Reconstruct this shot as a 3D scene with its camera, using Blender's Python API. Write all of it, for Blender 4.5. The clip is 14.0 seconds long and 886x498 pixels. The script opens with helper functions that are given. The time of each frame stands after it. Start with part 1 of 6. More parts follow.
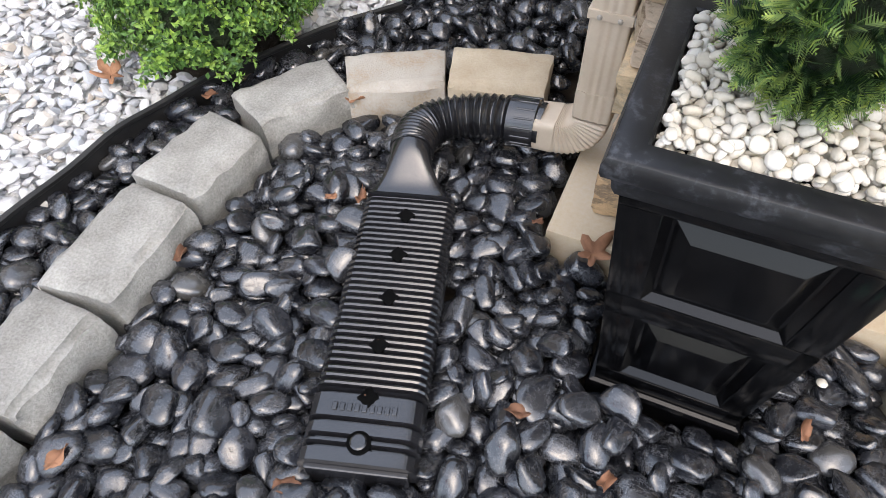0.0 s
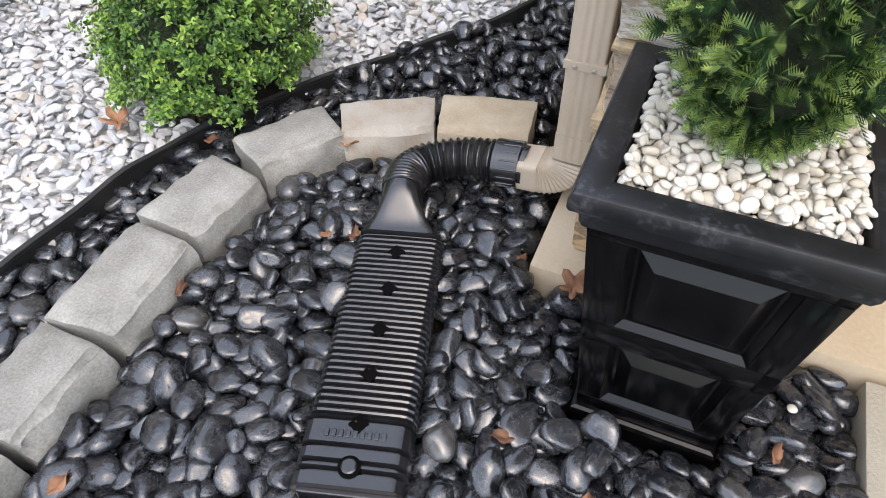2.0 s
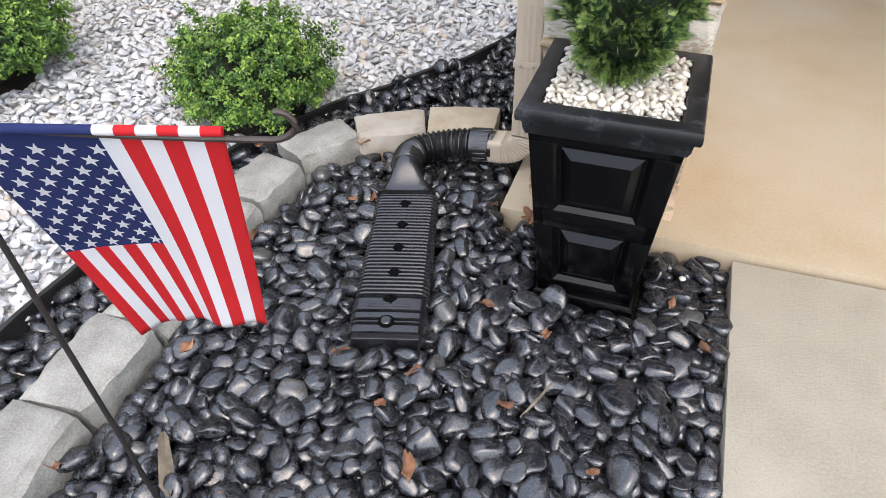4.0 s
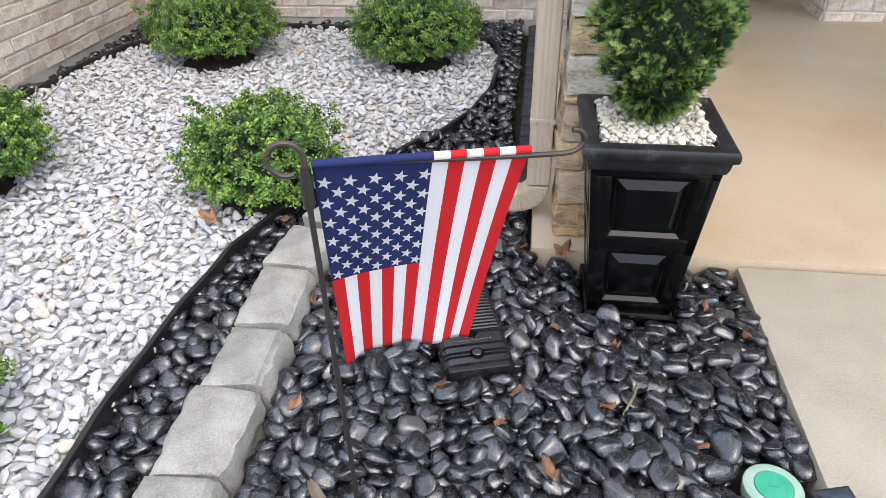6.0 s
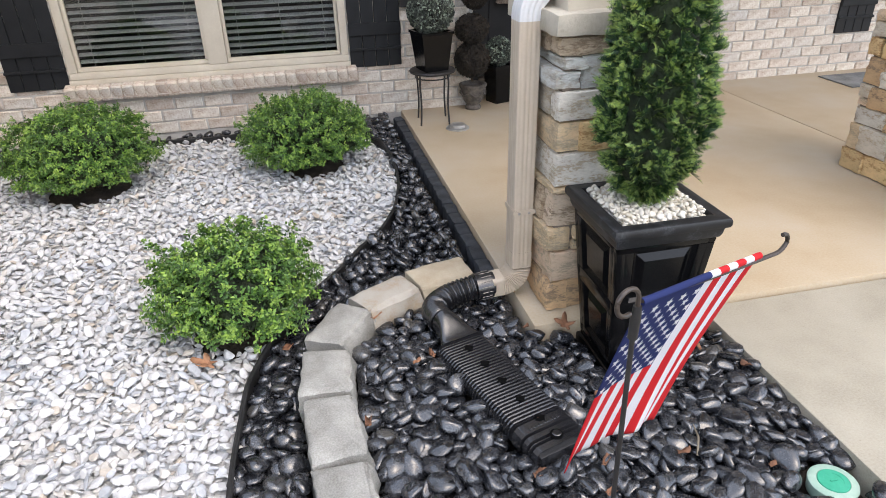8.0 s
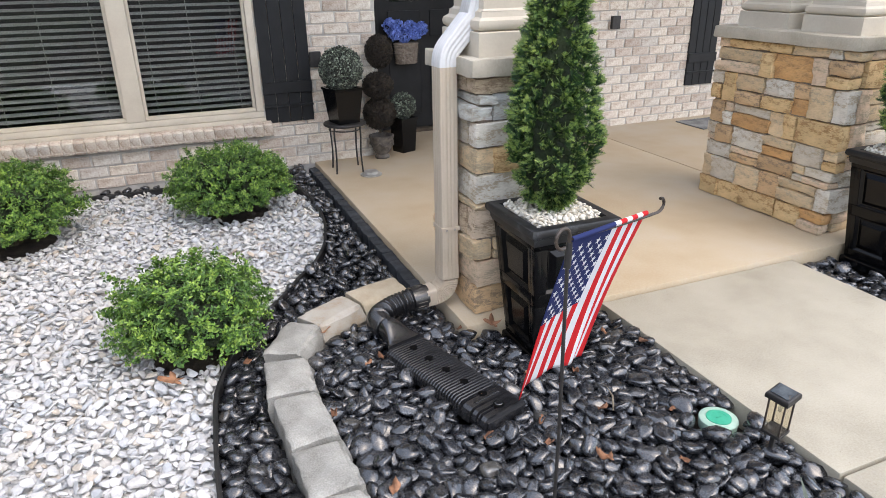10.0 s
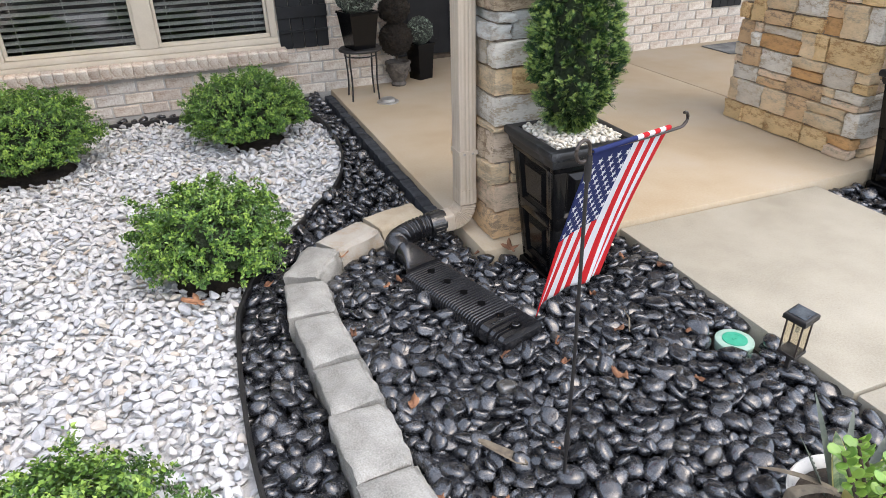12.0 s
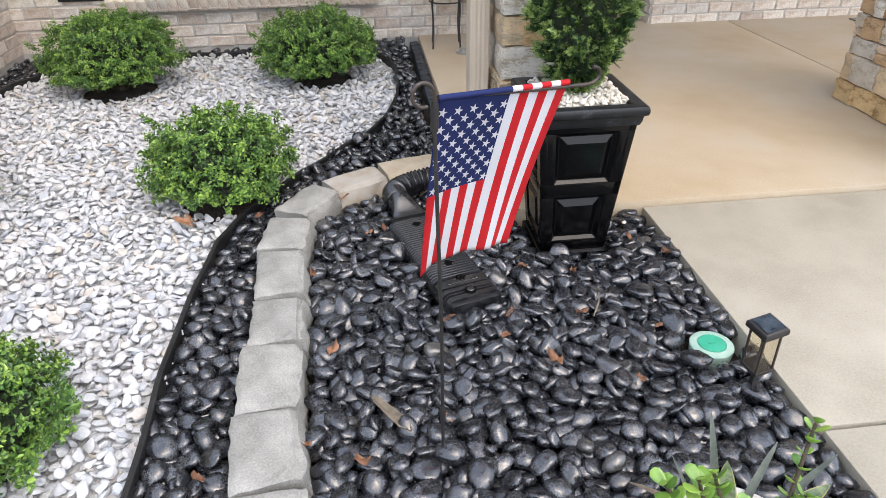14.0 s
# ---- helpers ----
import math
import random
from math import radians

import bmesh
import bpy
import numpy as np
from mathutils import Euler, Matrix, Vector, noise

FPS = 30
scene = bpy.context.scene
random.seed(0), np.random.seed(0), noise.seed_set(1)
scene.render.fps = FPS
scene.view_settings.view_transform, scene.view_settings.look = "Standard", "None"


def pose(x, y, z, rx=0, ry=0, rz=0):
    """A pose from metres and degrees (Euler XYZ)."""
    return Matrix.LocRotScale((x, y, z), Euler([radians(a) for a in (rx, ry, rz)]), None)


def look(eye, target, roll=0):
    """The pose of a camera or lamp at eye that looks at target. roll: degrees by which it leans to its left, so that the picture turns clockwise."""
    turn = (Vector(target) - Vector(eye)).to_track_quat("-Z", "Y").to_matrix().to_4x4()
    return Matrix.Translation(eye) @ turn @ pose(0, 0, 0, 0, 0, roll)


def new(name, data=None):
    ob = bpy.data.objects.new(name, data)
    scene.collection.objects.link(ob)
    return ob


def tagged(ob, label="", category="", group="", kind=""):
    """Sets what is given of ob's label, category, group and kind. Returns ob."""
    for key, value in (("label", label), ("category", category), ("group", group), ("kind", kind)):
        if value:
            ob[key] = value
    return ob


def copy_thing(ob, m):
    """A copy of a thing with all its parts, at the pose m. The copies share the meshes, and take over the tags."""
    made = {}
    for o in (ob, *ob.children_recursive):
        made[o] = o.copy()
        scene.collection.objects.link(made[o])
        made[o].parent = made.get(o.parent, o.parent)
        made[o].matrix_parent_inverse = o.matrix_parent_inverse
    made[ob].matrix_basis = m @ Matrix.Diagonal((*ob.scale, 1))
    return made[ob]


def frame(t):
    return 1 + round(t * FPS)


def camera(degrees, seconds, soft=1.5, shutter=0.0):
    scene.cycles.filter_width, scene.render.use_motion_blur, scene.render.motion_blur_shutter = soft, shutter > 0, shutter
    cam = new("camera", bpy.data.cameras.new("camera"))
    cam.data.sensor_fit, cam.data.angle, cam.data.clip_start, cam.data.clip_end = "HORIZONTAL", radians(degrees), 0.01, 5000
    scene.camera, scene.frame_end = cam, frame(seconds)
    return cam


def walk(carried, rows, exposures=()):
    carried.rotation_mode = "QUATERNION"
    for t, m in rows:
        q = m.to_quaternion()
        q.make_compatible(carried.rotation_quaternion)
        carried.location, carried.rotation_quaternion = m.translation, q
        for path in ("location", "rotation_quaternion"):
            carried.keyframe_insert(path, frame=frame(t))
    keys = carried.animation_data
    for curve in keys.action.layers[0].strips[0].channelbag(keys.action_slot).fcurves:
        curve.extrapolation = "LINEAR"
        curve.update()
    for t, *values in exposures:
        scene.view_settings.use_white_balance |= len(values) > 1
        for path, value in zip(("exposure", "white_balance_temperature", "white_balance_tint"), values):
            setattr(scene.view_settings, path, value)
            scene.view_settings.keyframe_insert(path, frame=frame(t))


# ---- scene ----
cam = camera(67.5, 14.0, soft=0.75)
PATH = [
    (0, (-0.534, -0.934, 1.117), (-1.046, 0.209, -0.442), -1.0),
    (0.5, (-0.53, -0.947, 1.118), (-1.003, 0.21, -0.443), -0.8),
    (1, (-0.544, -0.959, 1.146), (-1.012, 0.223, -0.398), -0.8),
    (1.5, (-0.553, -0.963, 1.181), (-1.049, 0.247, -0.332), -0.9),
    (2, (-0.49, -0.984, 1.161), (-1.034, 0.255, -0.312), -0.9),
    (2.5, (-0.37, -1.042, 1.215), (-0.946, 0.224, -0.223), -1.3),
    (3, (-0.299, -1.228, 1.253), (-0.867, 0.072, -0.157), -1.1),
    (3.2, (-0.269, -1.322, 1.261), (-0.843, -0.005, -0.13), -1.7),
    (5.3, (-0.405, -2.001, 1.383), (-0.77, -0.402, 0.239), -1.0),
    (5.5, (-0.516, -2.023, 1.381), (-0.834, -0.402, 0.255), -0.7),
    (6, (-0.741, -2.001, 1.345), (-0.978, -0.354, 0.236), -1.3),
    (6.5, (-1.071, -1.969, 1.343), (-1.175, -0.309, 0.232), -1.3),
    (7, (-1.335, -1.995, 1.367), (-1.278, -0.321, 0.274), -1.4),
    (7.5, (-1.456, -2.015, 1.467), (-1.241, -0.328, 0.414), -1.6),
    (8, (-1.506, -2.015, 1.515), (-1.132, -0.29, 0.575), -1.5),
    (8.2, (-1.546, -2.045, 1.522), (-1.104, -0.305, 0.641), -1.3),
    (10.3, (-1.8, -2.38, 1.49), (-1.096, -0.676, 0.715), -1.0),
    (10.5, (-1.799, -2.378, 1.483), (-1.103, -0.688, 0.672), -1.0),
    (11, (-1.795, -2.376, 1.471), (-1.12, -0.709, 0.596), -1.2),
    (11.5, (-1.791, -2.382, 1.465), (-1.137, -0.728, 0.551), -1.5),
    (12, (-1.801, -2.382, 1.455), (-1.185, -0.734, 0.505), -1.7),
    (12.5, (-1.738, -2.397, 1.426), (-1.173, -0.747, 0.446), -1.6),
    (13, (-1.519, -2.479, 1.429), (-1.064, -0.812, 0.422), -1.4),
    (13.5, (-1.363, -2.478, 1.429), (-1.013, -0.8, 0.399), -0.8),
    (14, (-1.16, -2.461, 1.37), (-0.968, -0.766, 0.325), -0.9),
]
walk(cam, [(t, look(eye, target, roll)) for t, eye, target, roll in PATH], [(0.0, 1.22), (2.0, 1.15), (3.0, 1.08), (5.5, 1.12), (14.0, 1.1)])

# ---- light ----
world = bpy.data.worlds.new("overcast_sky")
scene.world = world
world.use_nodes = True
wn = world.node_tree
sky = wn.nodes.new("ShaderNodeTexSky")
sky.sky_type = "NISHITA"
sky.sun_disc = False
SUN_EL, SUN_AZ = radians(60), radians(150)
sky.sun_elevation, sky.sun_rotation = SUN_EL, SUN_AZ
sky.air_density, sky.dust_density, sky.ozone_density = 1.0, 3.2, 1.0
wn.nodes["Background"].inputs["Strength"].default_value = 0.15
wn.links.new(sky.outputs[0], wn.nodes["Background"].inputs["Color"])
sun = new("sun", bpy.data.lights.new("sun", "SUN"))
sun.data.energy, sun.data.angle, sun.data.color = 1.4, radians(160), (0.91, 0.945, 1.0)
sun_way = Vector((math.sin(SUN_AZ) * math.cos(SUN_EL), math.cos(SUN_AZ) * math.cos(SUN_EL), math.sin(SUN_EL)))
sun.matrix_world = look(sun_way * 20, (0, 0, 0))


# ---- materials ----
def node(tree, kind, **values):
    n = tree.nodes.new(kind)
    for key, value in values.items():
        n.inputs[key].default_value = value
    return n


def ramp(tree, fac, stops):
    n = tree.nodes.new("ShaderNodeValToRGB")
    els = n.color_ramp.elements
    while len(els) < len(stops):
        els.new(0.5)
    for el, (p, c) in zip(els, stops):
        el.position, el.color = p, (*c, 1)
    tree.links.new(fac, n.inputs[0])
    return n.outputs[0]


def mix(tree, fac, a, b, how="MIX"):
    n = tree.nodes.new("ShaderNodeMix")
    n.data_type, n.blend_type = "RGBA", how
    for value, slot in ((fac, 0), (a, 6), (b, 7)):
        if isinstance(value, (int, float)):
            n.inputs[slot].default_value = value
        elif isinstance(value, tuple):
            n.inputs[slot].default_value = (*value, 1)
        else:
            tree.links.new(value, n.inputs[slot])
    return n.outputs[2]


def noise_fac(tree, scale, detail=4, rough=0.55, stretch=None):
    co = tree.nodes.new("ShaderNodeTexCoord").outputs["Object"]
    if stretch:
        m = tree.nodes.new("ShaderNodeMapping")
        m.inputs["Scale"].default_value = stretch
        tree.links.new(co, m.inputs[0])
        co = m.outputs[0]
    n = node(tree, "ShaderNodeTexNoise", Scale=scale, Detail=detail, Roughness=rough)
    tree.links.new(co, n.inputs["Vector"])
    return n.outputs[0]


def piece_random(tree):
    """One random number for each piece, whether an object of its own or an island of a joined mesh."""
    a = tree.nodes.new("ShaderNodeObjectInfo").outputs["Random"]
    b = tree.nodes.new("ShaderNodeNewGeometry").outputs["Random Per Island"]
    add = tree.nodes.new("ShaderNodeMath")
    add.operation = "ADD"
    tree.links.new(a, add.inputs[0]), tree.links.new(b, add.inputs[1])
    fr = tree.nodes.new("ShaderNodeMath")
    fr.operation = "FRACT"
    tree.links.new(add.outputs[0], fr.inputs[0])
    return fr.outputs[0]


def surface(name, stops, rough=0.6, large=3.0, fine=60.0, bump=0.25, metal=0.0, by_piece=None, spots=None, coat=0.0, spec=0.5,
            rough_var=0.12, fine_amount=0.5, stretch=None, depth=0.004):
    """A procedural surface: a colour ramp over large stains and fine grain, tinted piece by piece, with relief."""
    m = bpy.data.materials.new(name)
    m.use_nodes = True
    t = m.node_tree
    b = t.nodes["Principled BSDF"]
    big, small = noise_fac(t, large, 3, 0.6, stretch), noise_fac(t, fine, 5, 0.65, stretch)
    f = t.nodes.new("ShaderNodeMath")
    f.operation = "MULTIPLY_ADD"
    t.links.new(small, f.inputs[0])
    f.inputs[1].default_value = fine_amount
    sub = t.nodes.new("ShaderNodeMath")
    sub.operation = "MULTIPLY_ADD"
    t.links.new(big, sub.inputs[0])
    sub.inputs[1].default_value, sub.inputs[2].default_value = 1.0, -0.5 * fine_amount
    t.links.new(sub.outputs[0], f.inputs[2])
    colour = ramp(t, f.outputs[0], stops)
    if by_piece:
        colour = mix(t, 0.999, colour, ramp(t, piece_random(t), by_piece), "MULTIPLY")
    if spots:
        colour = mix(t, ramp(t, noise_fac(t, spots[0], 3, 0.7), [(spots[1], (0, 0, 0)), (spots[1] + 0.08, (1, 1, 1))]), colour, spots[2])
    t.links.new(colour, b.inputs["Base Color"])
    r = t.nodes.new("ShaderNodeMath")
    r.operation = "MULTIPLY_ADD"
    t.links.new(small, r.inputs[0])
    r.inputs[1].default_value, r.inputs[2].default_value = 2 * rough_var, rough - rough_var
    t.links.new(r.outputs[0], b.inputs["Roughness"])
    b.inputs["Metallic"].default_value = metal
    b.inputs["Coat Weight"].default_value = coat
    b.inputs["Specular IOR Level"].default_value = spec
    if bump:
        bn = node(t, "ShaderNodeBump", Strength=bump, Distance=depth)
        t.links.new(small, bn.inputs["Height"])
        t.links.new(bn.outputs[0], b.inputs["Normal"])
    return m


def pebble_surface(name):
    """Polished black stone: dull and glossy patches, fine pale scratches, veins on some pieces, a shade of its own for each."""
    m = bpy.data.materials.new(name)
    m.use_nodes = True
    t = m.node_tree
    b = t.nodes["Principled BSDF"]
    rnd = piece_random(t)
    base = ramp(t, rnd, [(0.0, (0.0045, 0.005, 0.0068)), (0.55, (0.0095, 0.0104, 0.0138)), (0.9, (0.017, 0.0182, 0.023)), (0.97, (0.028, 0.029, 0.032)), (1.0, (0.07, 0.066, 0.058))])
    patch = noise_fac(t, 26, 4, 0.65)
    worn = ramp(t, patch, [(0.45, (0, 0, 0)), (0.72, (1, 1, 1))])
    colour = mix(t, worn, base, mix(t, 0.5, base, (0.026, 0.0275, 0.032)))
    # scratches: thin bands of stretched, warped noise in two ways
    lines = []
    for stretch in ((1, 5, 2), (6, 1, 1.5)):
        f = noise_fac(t, 24, 5, 0.6, stretch)
        lines.append(ramp(t, f, [(0.478, (0, 0, 0)), (0.5, (1, 1, 1)), (0.522, (0, 0, 0))]))
    scratch = mix(t, 1.0, lines[0], lines[1], "LIGHTEN")
    faint = mix(t, 1.0, scratch, ramp(t, noise_fac(t, 15, 2), [(0.42, (0, 0, 0)), (0.62, (0.75, 0.75, 0.75))]), "MULTIPLY")
    colour = mix(t, faint, colour, (0.16, 0.163, 0.17))
    speck = ramp(t, noise_fac(t, 210, 3, 0.7), [(0.60, (0, 0, 0)), (0.68, (0.6, 0.6, 0.6))])
    colour = mix(t, speck, colour, (0.10, 0.102, 0.106))
    t.links.new(colour, b.inputs["Base Color"])
    t.links.new(ramp(t, noise_fac(t, 34, 5, 0.7), [(0.3, (0.13, 0.13, 0.13)), (0.5, (0.23, 0.23, 0.23)), (0.75, (0.45, 0.45, 0.45))]), b.inputs["Roughness"])
    b.inputs["Specular IOR Level"].default_value = 1.0
    b.inputs["IOR"].default_value = 1.53
    low = node(t, "ShaderNodeBump", Strength=0.3, Distance=0.005)
    t.links.new(noise_fac(t, 26, 2, 0.5), low.inputs["Height"])
    fine = node(t, "ShaderNodeBump", Strength=0.3, Distance=0.001)
    t.links.new(noise_fac(t, 170, 4, 0.6), fine.inputs["Height"])
    t.links.new(low.outputs[0], fine.inputs["Normal"])
    t.links.new(fine.outputs[0], b.inputs["Normal"])
    return m


M_PEBBLE = pebble_surface("polished_black_pebble")
M_GRAVEL = surface("white_marble_chip", [(0.3, (0.47, 0.47, 0.475)), (0.65, (0.64, 0.64, 0.64))], 0.65, 20, 120, 0.3, depth=0.002,
                   by_piece=[(0.0, (0.70, 0.73, 0.77)), (0.1, (0.86, 0.88, 0.91)), (0.28, (1, 1, 1)), (0.8, (1, 0.99, 0.97)), (0.93, (0.95, 0.9, 0.82)), (1.0, (0.86, 0.74, 0.6))])
M_GRAVEL_BASE = surface("gravel_dust", [(0.3, (0.5, 0.49, 0.48)), (0.7, (0.72, 0.71, 0.69))], 0.9, 15, 140, 0.8, depth=0.01)
M_CREAM = surface("cream_pebble", [(0.3, (0.58, 0.545, 0.475)), (0.7, (0.73, 0.70, 0.635))], 0.85, 40, 200, 0.15, spec=0.25,
                  by_piece=[(0.0, (0.8, 0.76, 0.68)), (0.4, (1, 1, 1)), (0.9, (1, 0.97, 0.92)), (1.0, (0.72, 0.66, 0.56))])
M_SOIL = surface("bed_soil", [(0.3, (0.018, 0.014, 0.01)), (0.7, (0.07, 0.052, 0.036))], 0.95, 10, 140, 0.9, depth=0.01)
M_GROUND = surface("lawn_ground", [(0.3, (0.035, 0.045, 0.02)), (0.7, (0.09, 0.09, 0.045))], 0.95, 2, 60, 0.6)
M_WALK = surface("broomed_concrete", [(0.25, (0.31, 0.28, 0.215)), (0.5, (0.39, 0.355, 0.28)), (0.75, (0.44, 0.405, 0.325))], 0.85, 2.6, 130, 0.8, spots=(62, 0.655, (0.27, 0.235, 0.175)), depth=0.003, fine_amount=0.8)
M_PORCH = surface("stained_porch_concrete", [(0.25, (0.40, 0.30, 0.185)), (0.5, (0.46, 0.375, 0.26)), (0.75, (0.49, 0.43, 0.34))], 0.62, 1.4, 90, 0.15,
                  spots=(22, 0.76, (0.27, 0.19, 0.11)), depth=0.002)
M_BLOCK = surface("cast_concrete_block", [(0.2, (0.17, 0.164, 0.147)), (0.5, (0.30, 0.292, 0.265)), (0.8, (0.43, 0.418, 0.385))], 0.92, 7, 170, 0.7, depth=0.004, fine_amount=0.9,
                  by_piece=[(0, (0.92, 0.92, 0.92)), (1, (1.08, 1.08, 1.08))], spots=(110, 0.68, (0.22, 0.2, 0.18)))
M_BLOCK_TAN = surface("tan_cast_block", [(0.25, (0.36, 0.285, 0.19)), (0.75, (0.50, 0.44, 0.335))], 0.92, 9, 160, 0.7, spots=(90, 0.66, (0.28, 0.24, 0.2)))
M_BLOCK_MIX = surface("blended_cast_block", [(0.3, (0.34, 0.265, 0.18)), (0.48, (0.385, 0.35, 0.295)), (0.75, (0.44, 0.415, 0.37))], 0.92, 8, 160, 0.7, spots=(90, 0.66, (0.25, 0.23, 0.2)))
M_BLACK_POLY = surface("black_planter_resin", [(0.3, (0.0013, 0.0013, 0.0016)), (0.7, (0.003, 0.003, 0.0034))], 0.2, 6, 90, 0.05, depth=0.001, spec=0.28, rough_var=0.05)
M_BLACK_RIM = surface("weathered_planter_rim", [(0.35, (0.004, 0.004, 0.005)), (0.58, (0.009, 0.0095, 0.011)), (0.76, (0.06, 0.063, 0.072))], 0.42, 9, 120, 0.15, depth=0.001)
M_BLACK_PLASTIC = surface("black_drain_plastic", [(0.3, (0.007, 0.007, 0.008)), (0.7, (0.015, 0.015, 0.017))], 0.25, 12, 150, 0.03, depth=0.001, spec=1.0, rough_var=0.05)
# black standing in for the dark inside the drain's openings
M_HOLE_SHADE = surface("drain_hole", [(0.3, (0.002, 0.002, 0.002)), (0.7, (0.004, 0.004, 0.004))], 0.9, 8, 80, 0.1, spec=0.05)
M_EDGE = surface("black_edging_plastic", [(0.3, (0.008, 0.008, 0.008)), (0.7, (0.022, 0.021, 0.02))], 0.55, 9, 90, 0.2)
M_STRIP = surface("black_edging_stone", [(0.3, (0.016, 0.018, 0.022)), (0.7, (0.05, 0.055, 0.063))], 0.7, 14, 120, 0.6, by_piece=[(0, (0.7, 0.7, 0.7)), (1, (1.25, 1.25, 1.25))])
M_SPOUT = surface("tan_painted_aluminium", [(0.3, (0.46, 0.385, 0.295)), (0.7, (0.53, 0.45, 0.355))], 0.42, 5, 90, 0.06, depth=0.001)
M_SPOUT_WHITE = surface("white_painted_aluminium", [(0.3, (0.6, 0.6, 0.6)), (0.7, (0.7, 0.7, 0.7))], 0.4, 6, 90, 0.05)
M_STRAP = surface("galvanised_strap", [(0.3, (0.3, 0.28, 0.25)), (0.7, (0.4, 0.37, 0.33))], 0.4, 8, 90, 0.1, metal=0.3)
M_MORTAR = surface("grey_mortar", [(0.3, (0.40, 0.375, 0.34)), (0.7, (0.53, 0.50, 0.46))], 0.95, 8, 150, 0.6)
M_BRICK = surface("whitewashed_brick", [(0.2, (0.30, 0.215, 0.16)), (0.4, (0.54, 0.46, 0.385)), (0.56, (0.66, 0.605, 0.535)), (0.7, (0.74, 0.70, 0.64))], 0.9, 16, 110, 0.8, depth=0.005, fine_amount=0.8,
                  by_piece=[(0.0, (0.72, 0.66, 0.62)), (0.25, (0.95, 0.9, 0.86)), (0.7, (1.06, 1.04, 1.0)), (1.0, (0.86, 0.87, 0.88))])


def ledge_surface(name, c, streak):
    """Split sandstone of one colour with rusty bedding streaks."""
    c = tuple(1.25 * v for v in c)
    dark, light = tuple(0.65 * v for v in c), tuple(min(1.18 * v, 0.8) for v in c)
    return surface(name, [(0.24, dark), (0.36, streak), (0.47, c), (0.68, light)], 0.88, 9, 60, 1.0, depth=0.008, stretch=(1, 1, 2.6), fine_amount=0.7,
                   by_piece=[(0, (0.88, 0.88, 0.88)), (1, (1.1, 1.1, 1.1))])


RUST, SAND, UMBER = (0.42, 0.24, 0.10), (0.47, 0.38, 0.26), (0.28, 0.2, 0.13)
LEDGE = {"brown": ledge_surface("brown_ledge_stone", (0.45, 0.305, 0.17), UMBER), "pink": ledge_surface("pink_ledge_stone", (0.53, 0.40, 0.28), SAND),
         "tan": ledge_surface("tan_ledge_stone", (0.50, 0.38, 0.235), SAND), "rose": ledge_surface("rose_grey_ledge_stone", (0.45, 0.36, 0.265), UMBER),
         "white": ledge_surface("white_grey_ledge_stone", (0.52, 0.485, 0.42), SAND), "gold": ledge_surface("golden_ledge_stone", (0.50, 0.355, 0.18), RUST),
         "rust": ledge_surface("rusty_ledge_stone", (0.45, 0.26, 0.11), RUST), "blue": ledge_surface("blue_grey_ledge_stone", (0.43, 0.43, 0.40), (0.46, 0.42, 0.35)),
         "umber": ledge_surface("umber_ledge_stone", (0.38, 0.30, 0.21), UMBER), "grey": ledge_surface("grey_ledge_stone", (0.43, 0.385, 0.315), SAND)}
M_CAP = surface("cut_stone_cap", [(0.25, (0.36, 0.32, 0.25)), (0.7, (0.52, 0.47, 0.38))], 0.9, 6, 90, 0.7)
M_STONE_MORTAR = surface("dark_stone_joint", [(0.3, (0.16, 0.13, 0.10)), (0.7, (0.28, 0.23, 0.18))], 0.95, 12, 120, 0.7)
M_TRIM = surface("beige_painted_trim", [(0.3, (0.52, 0.46, 0.37)), (0.7, (0.6, 0.54, 0.44))], 0.5, 4, 80, 0.05)
M_SHUTTER = surface("charcoal_shutter_paint", [(0.3, (0.007, 0.0075, 0.009)), (0.7, (0.014, 0.015, 0.017))], 0.5, 6, 120, 0.12, spec=0.3)
M_DOOR = surface("black_door_paint", [(0.3, (0.006, 0.006, 0.007)), (0.7, (0.013, 0.013, 0.014))], 0.55, 5, 90, 0.05, spec=0.3)
M_BLIND = surface("taupe_blind_slat", [(0.3, (0.36, 0.36, 0.33)), (0.7, (0.47, 0.465, 0.43))], 0.5, 6, 90, 0.05)
# the room's lack of light is put into this near-black colour
M_ROOM_DIM = surface("painted_room_dimness", [(0.3, (0.03, 0.03, 0.03)), (0.7, (0.05, 0.05, 0.05))], 0.9, 4, 40, 0.05)
M_IRON = surface("black_iron", [(0.3, (0.012, 0.011, 0.011)), (0.7, (0.03, 0.027, 0.025))], 0.5, 20, 150, 0.2, depth=0.001)
M_ROD = surface("bronze_brown_rod", [(0.3, (0.03, 0.022, 0.017)), (0.7, (0.06, 0.045, 0.035))], 0.45, 20, 150, 0.2, depth=0.001)
M_GREEN_LID = surface("green_drain_lid", [(0.3, (0.035, 0.33, 0.20)), (0.7, (0.06, 0.42, 0.27))], 0.45, 12, 120, 0.1)
M_PALE_LID = surface("faded_green_flange", [(0.3, (0.30, 0.46, 0.37)), (0.7, (0.42, 0.56, 0.47))], 0.5, 14, 120, 0.1)
M_POT_WHITE = surface("white_glazed_pot", [(0.3, (0.62, 0.6, 0.56)), (0.7, (0.75, 0.73, 0.69))], 0.3, 8, 90, 0.05)
M_URN = surface("grey_brown_urn", [(0.3, (0.05, 0.042, 0.036)), (0.7, (0.14, 0.12, 0.1))], 0.7, 25, 120, 0.6)
M_WICKER = surface("grey_wicker", [(0.3, (0.12, 0.09, 0.07)), (0.7, (0.3, 0.25, 0.2))], 0.85, 40, 160, 0.8)
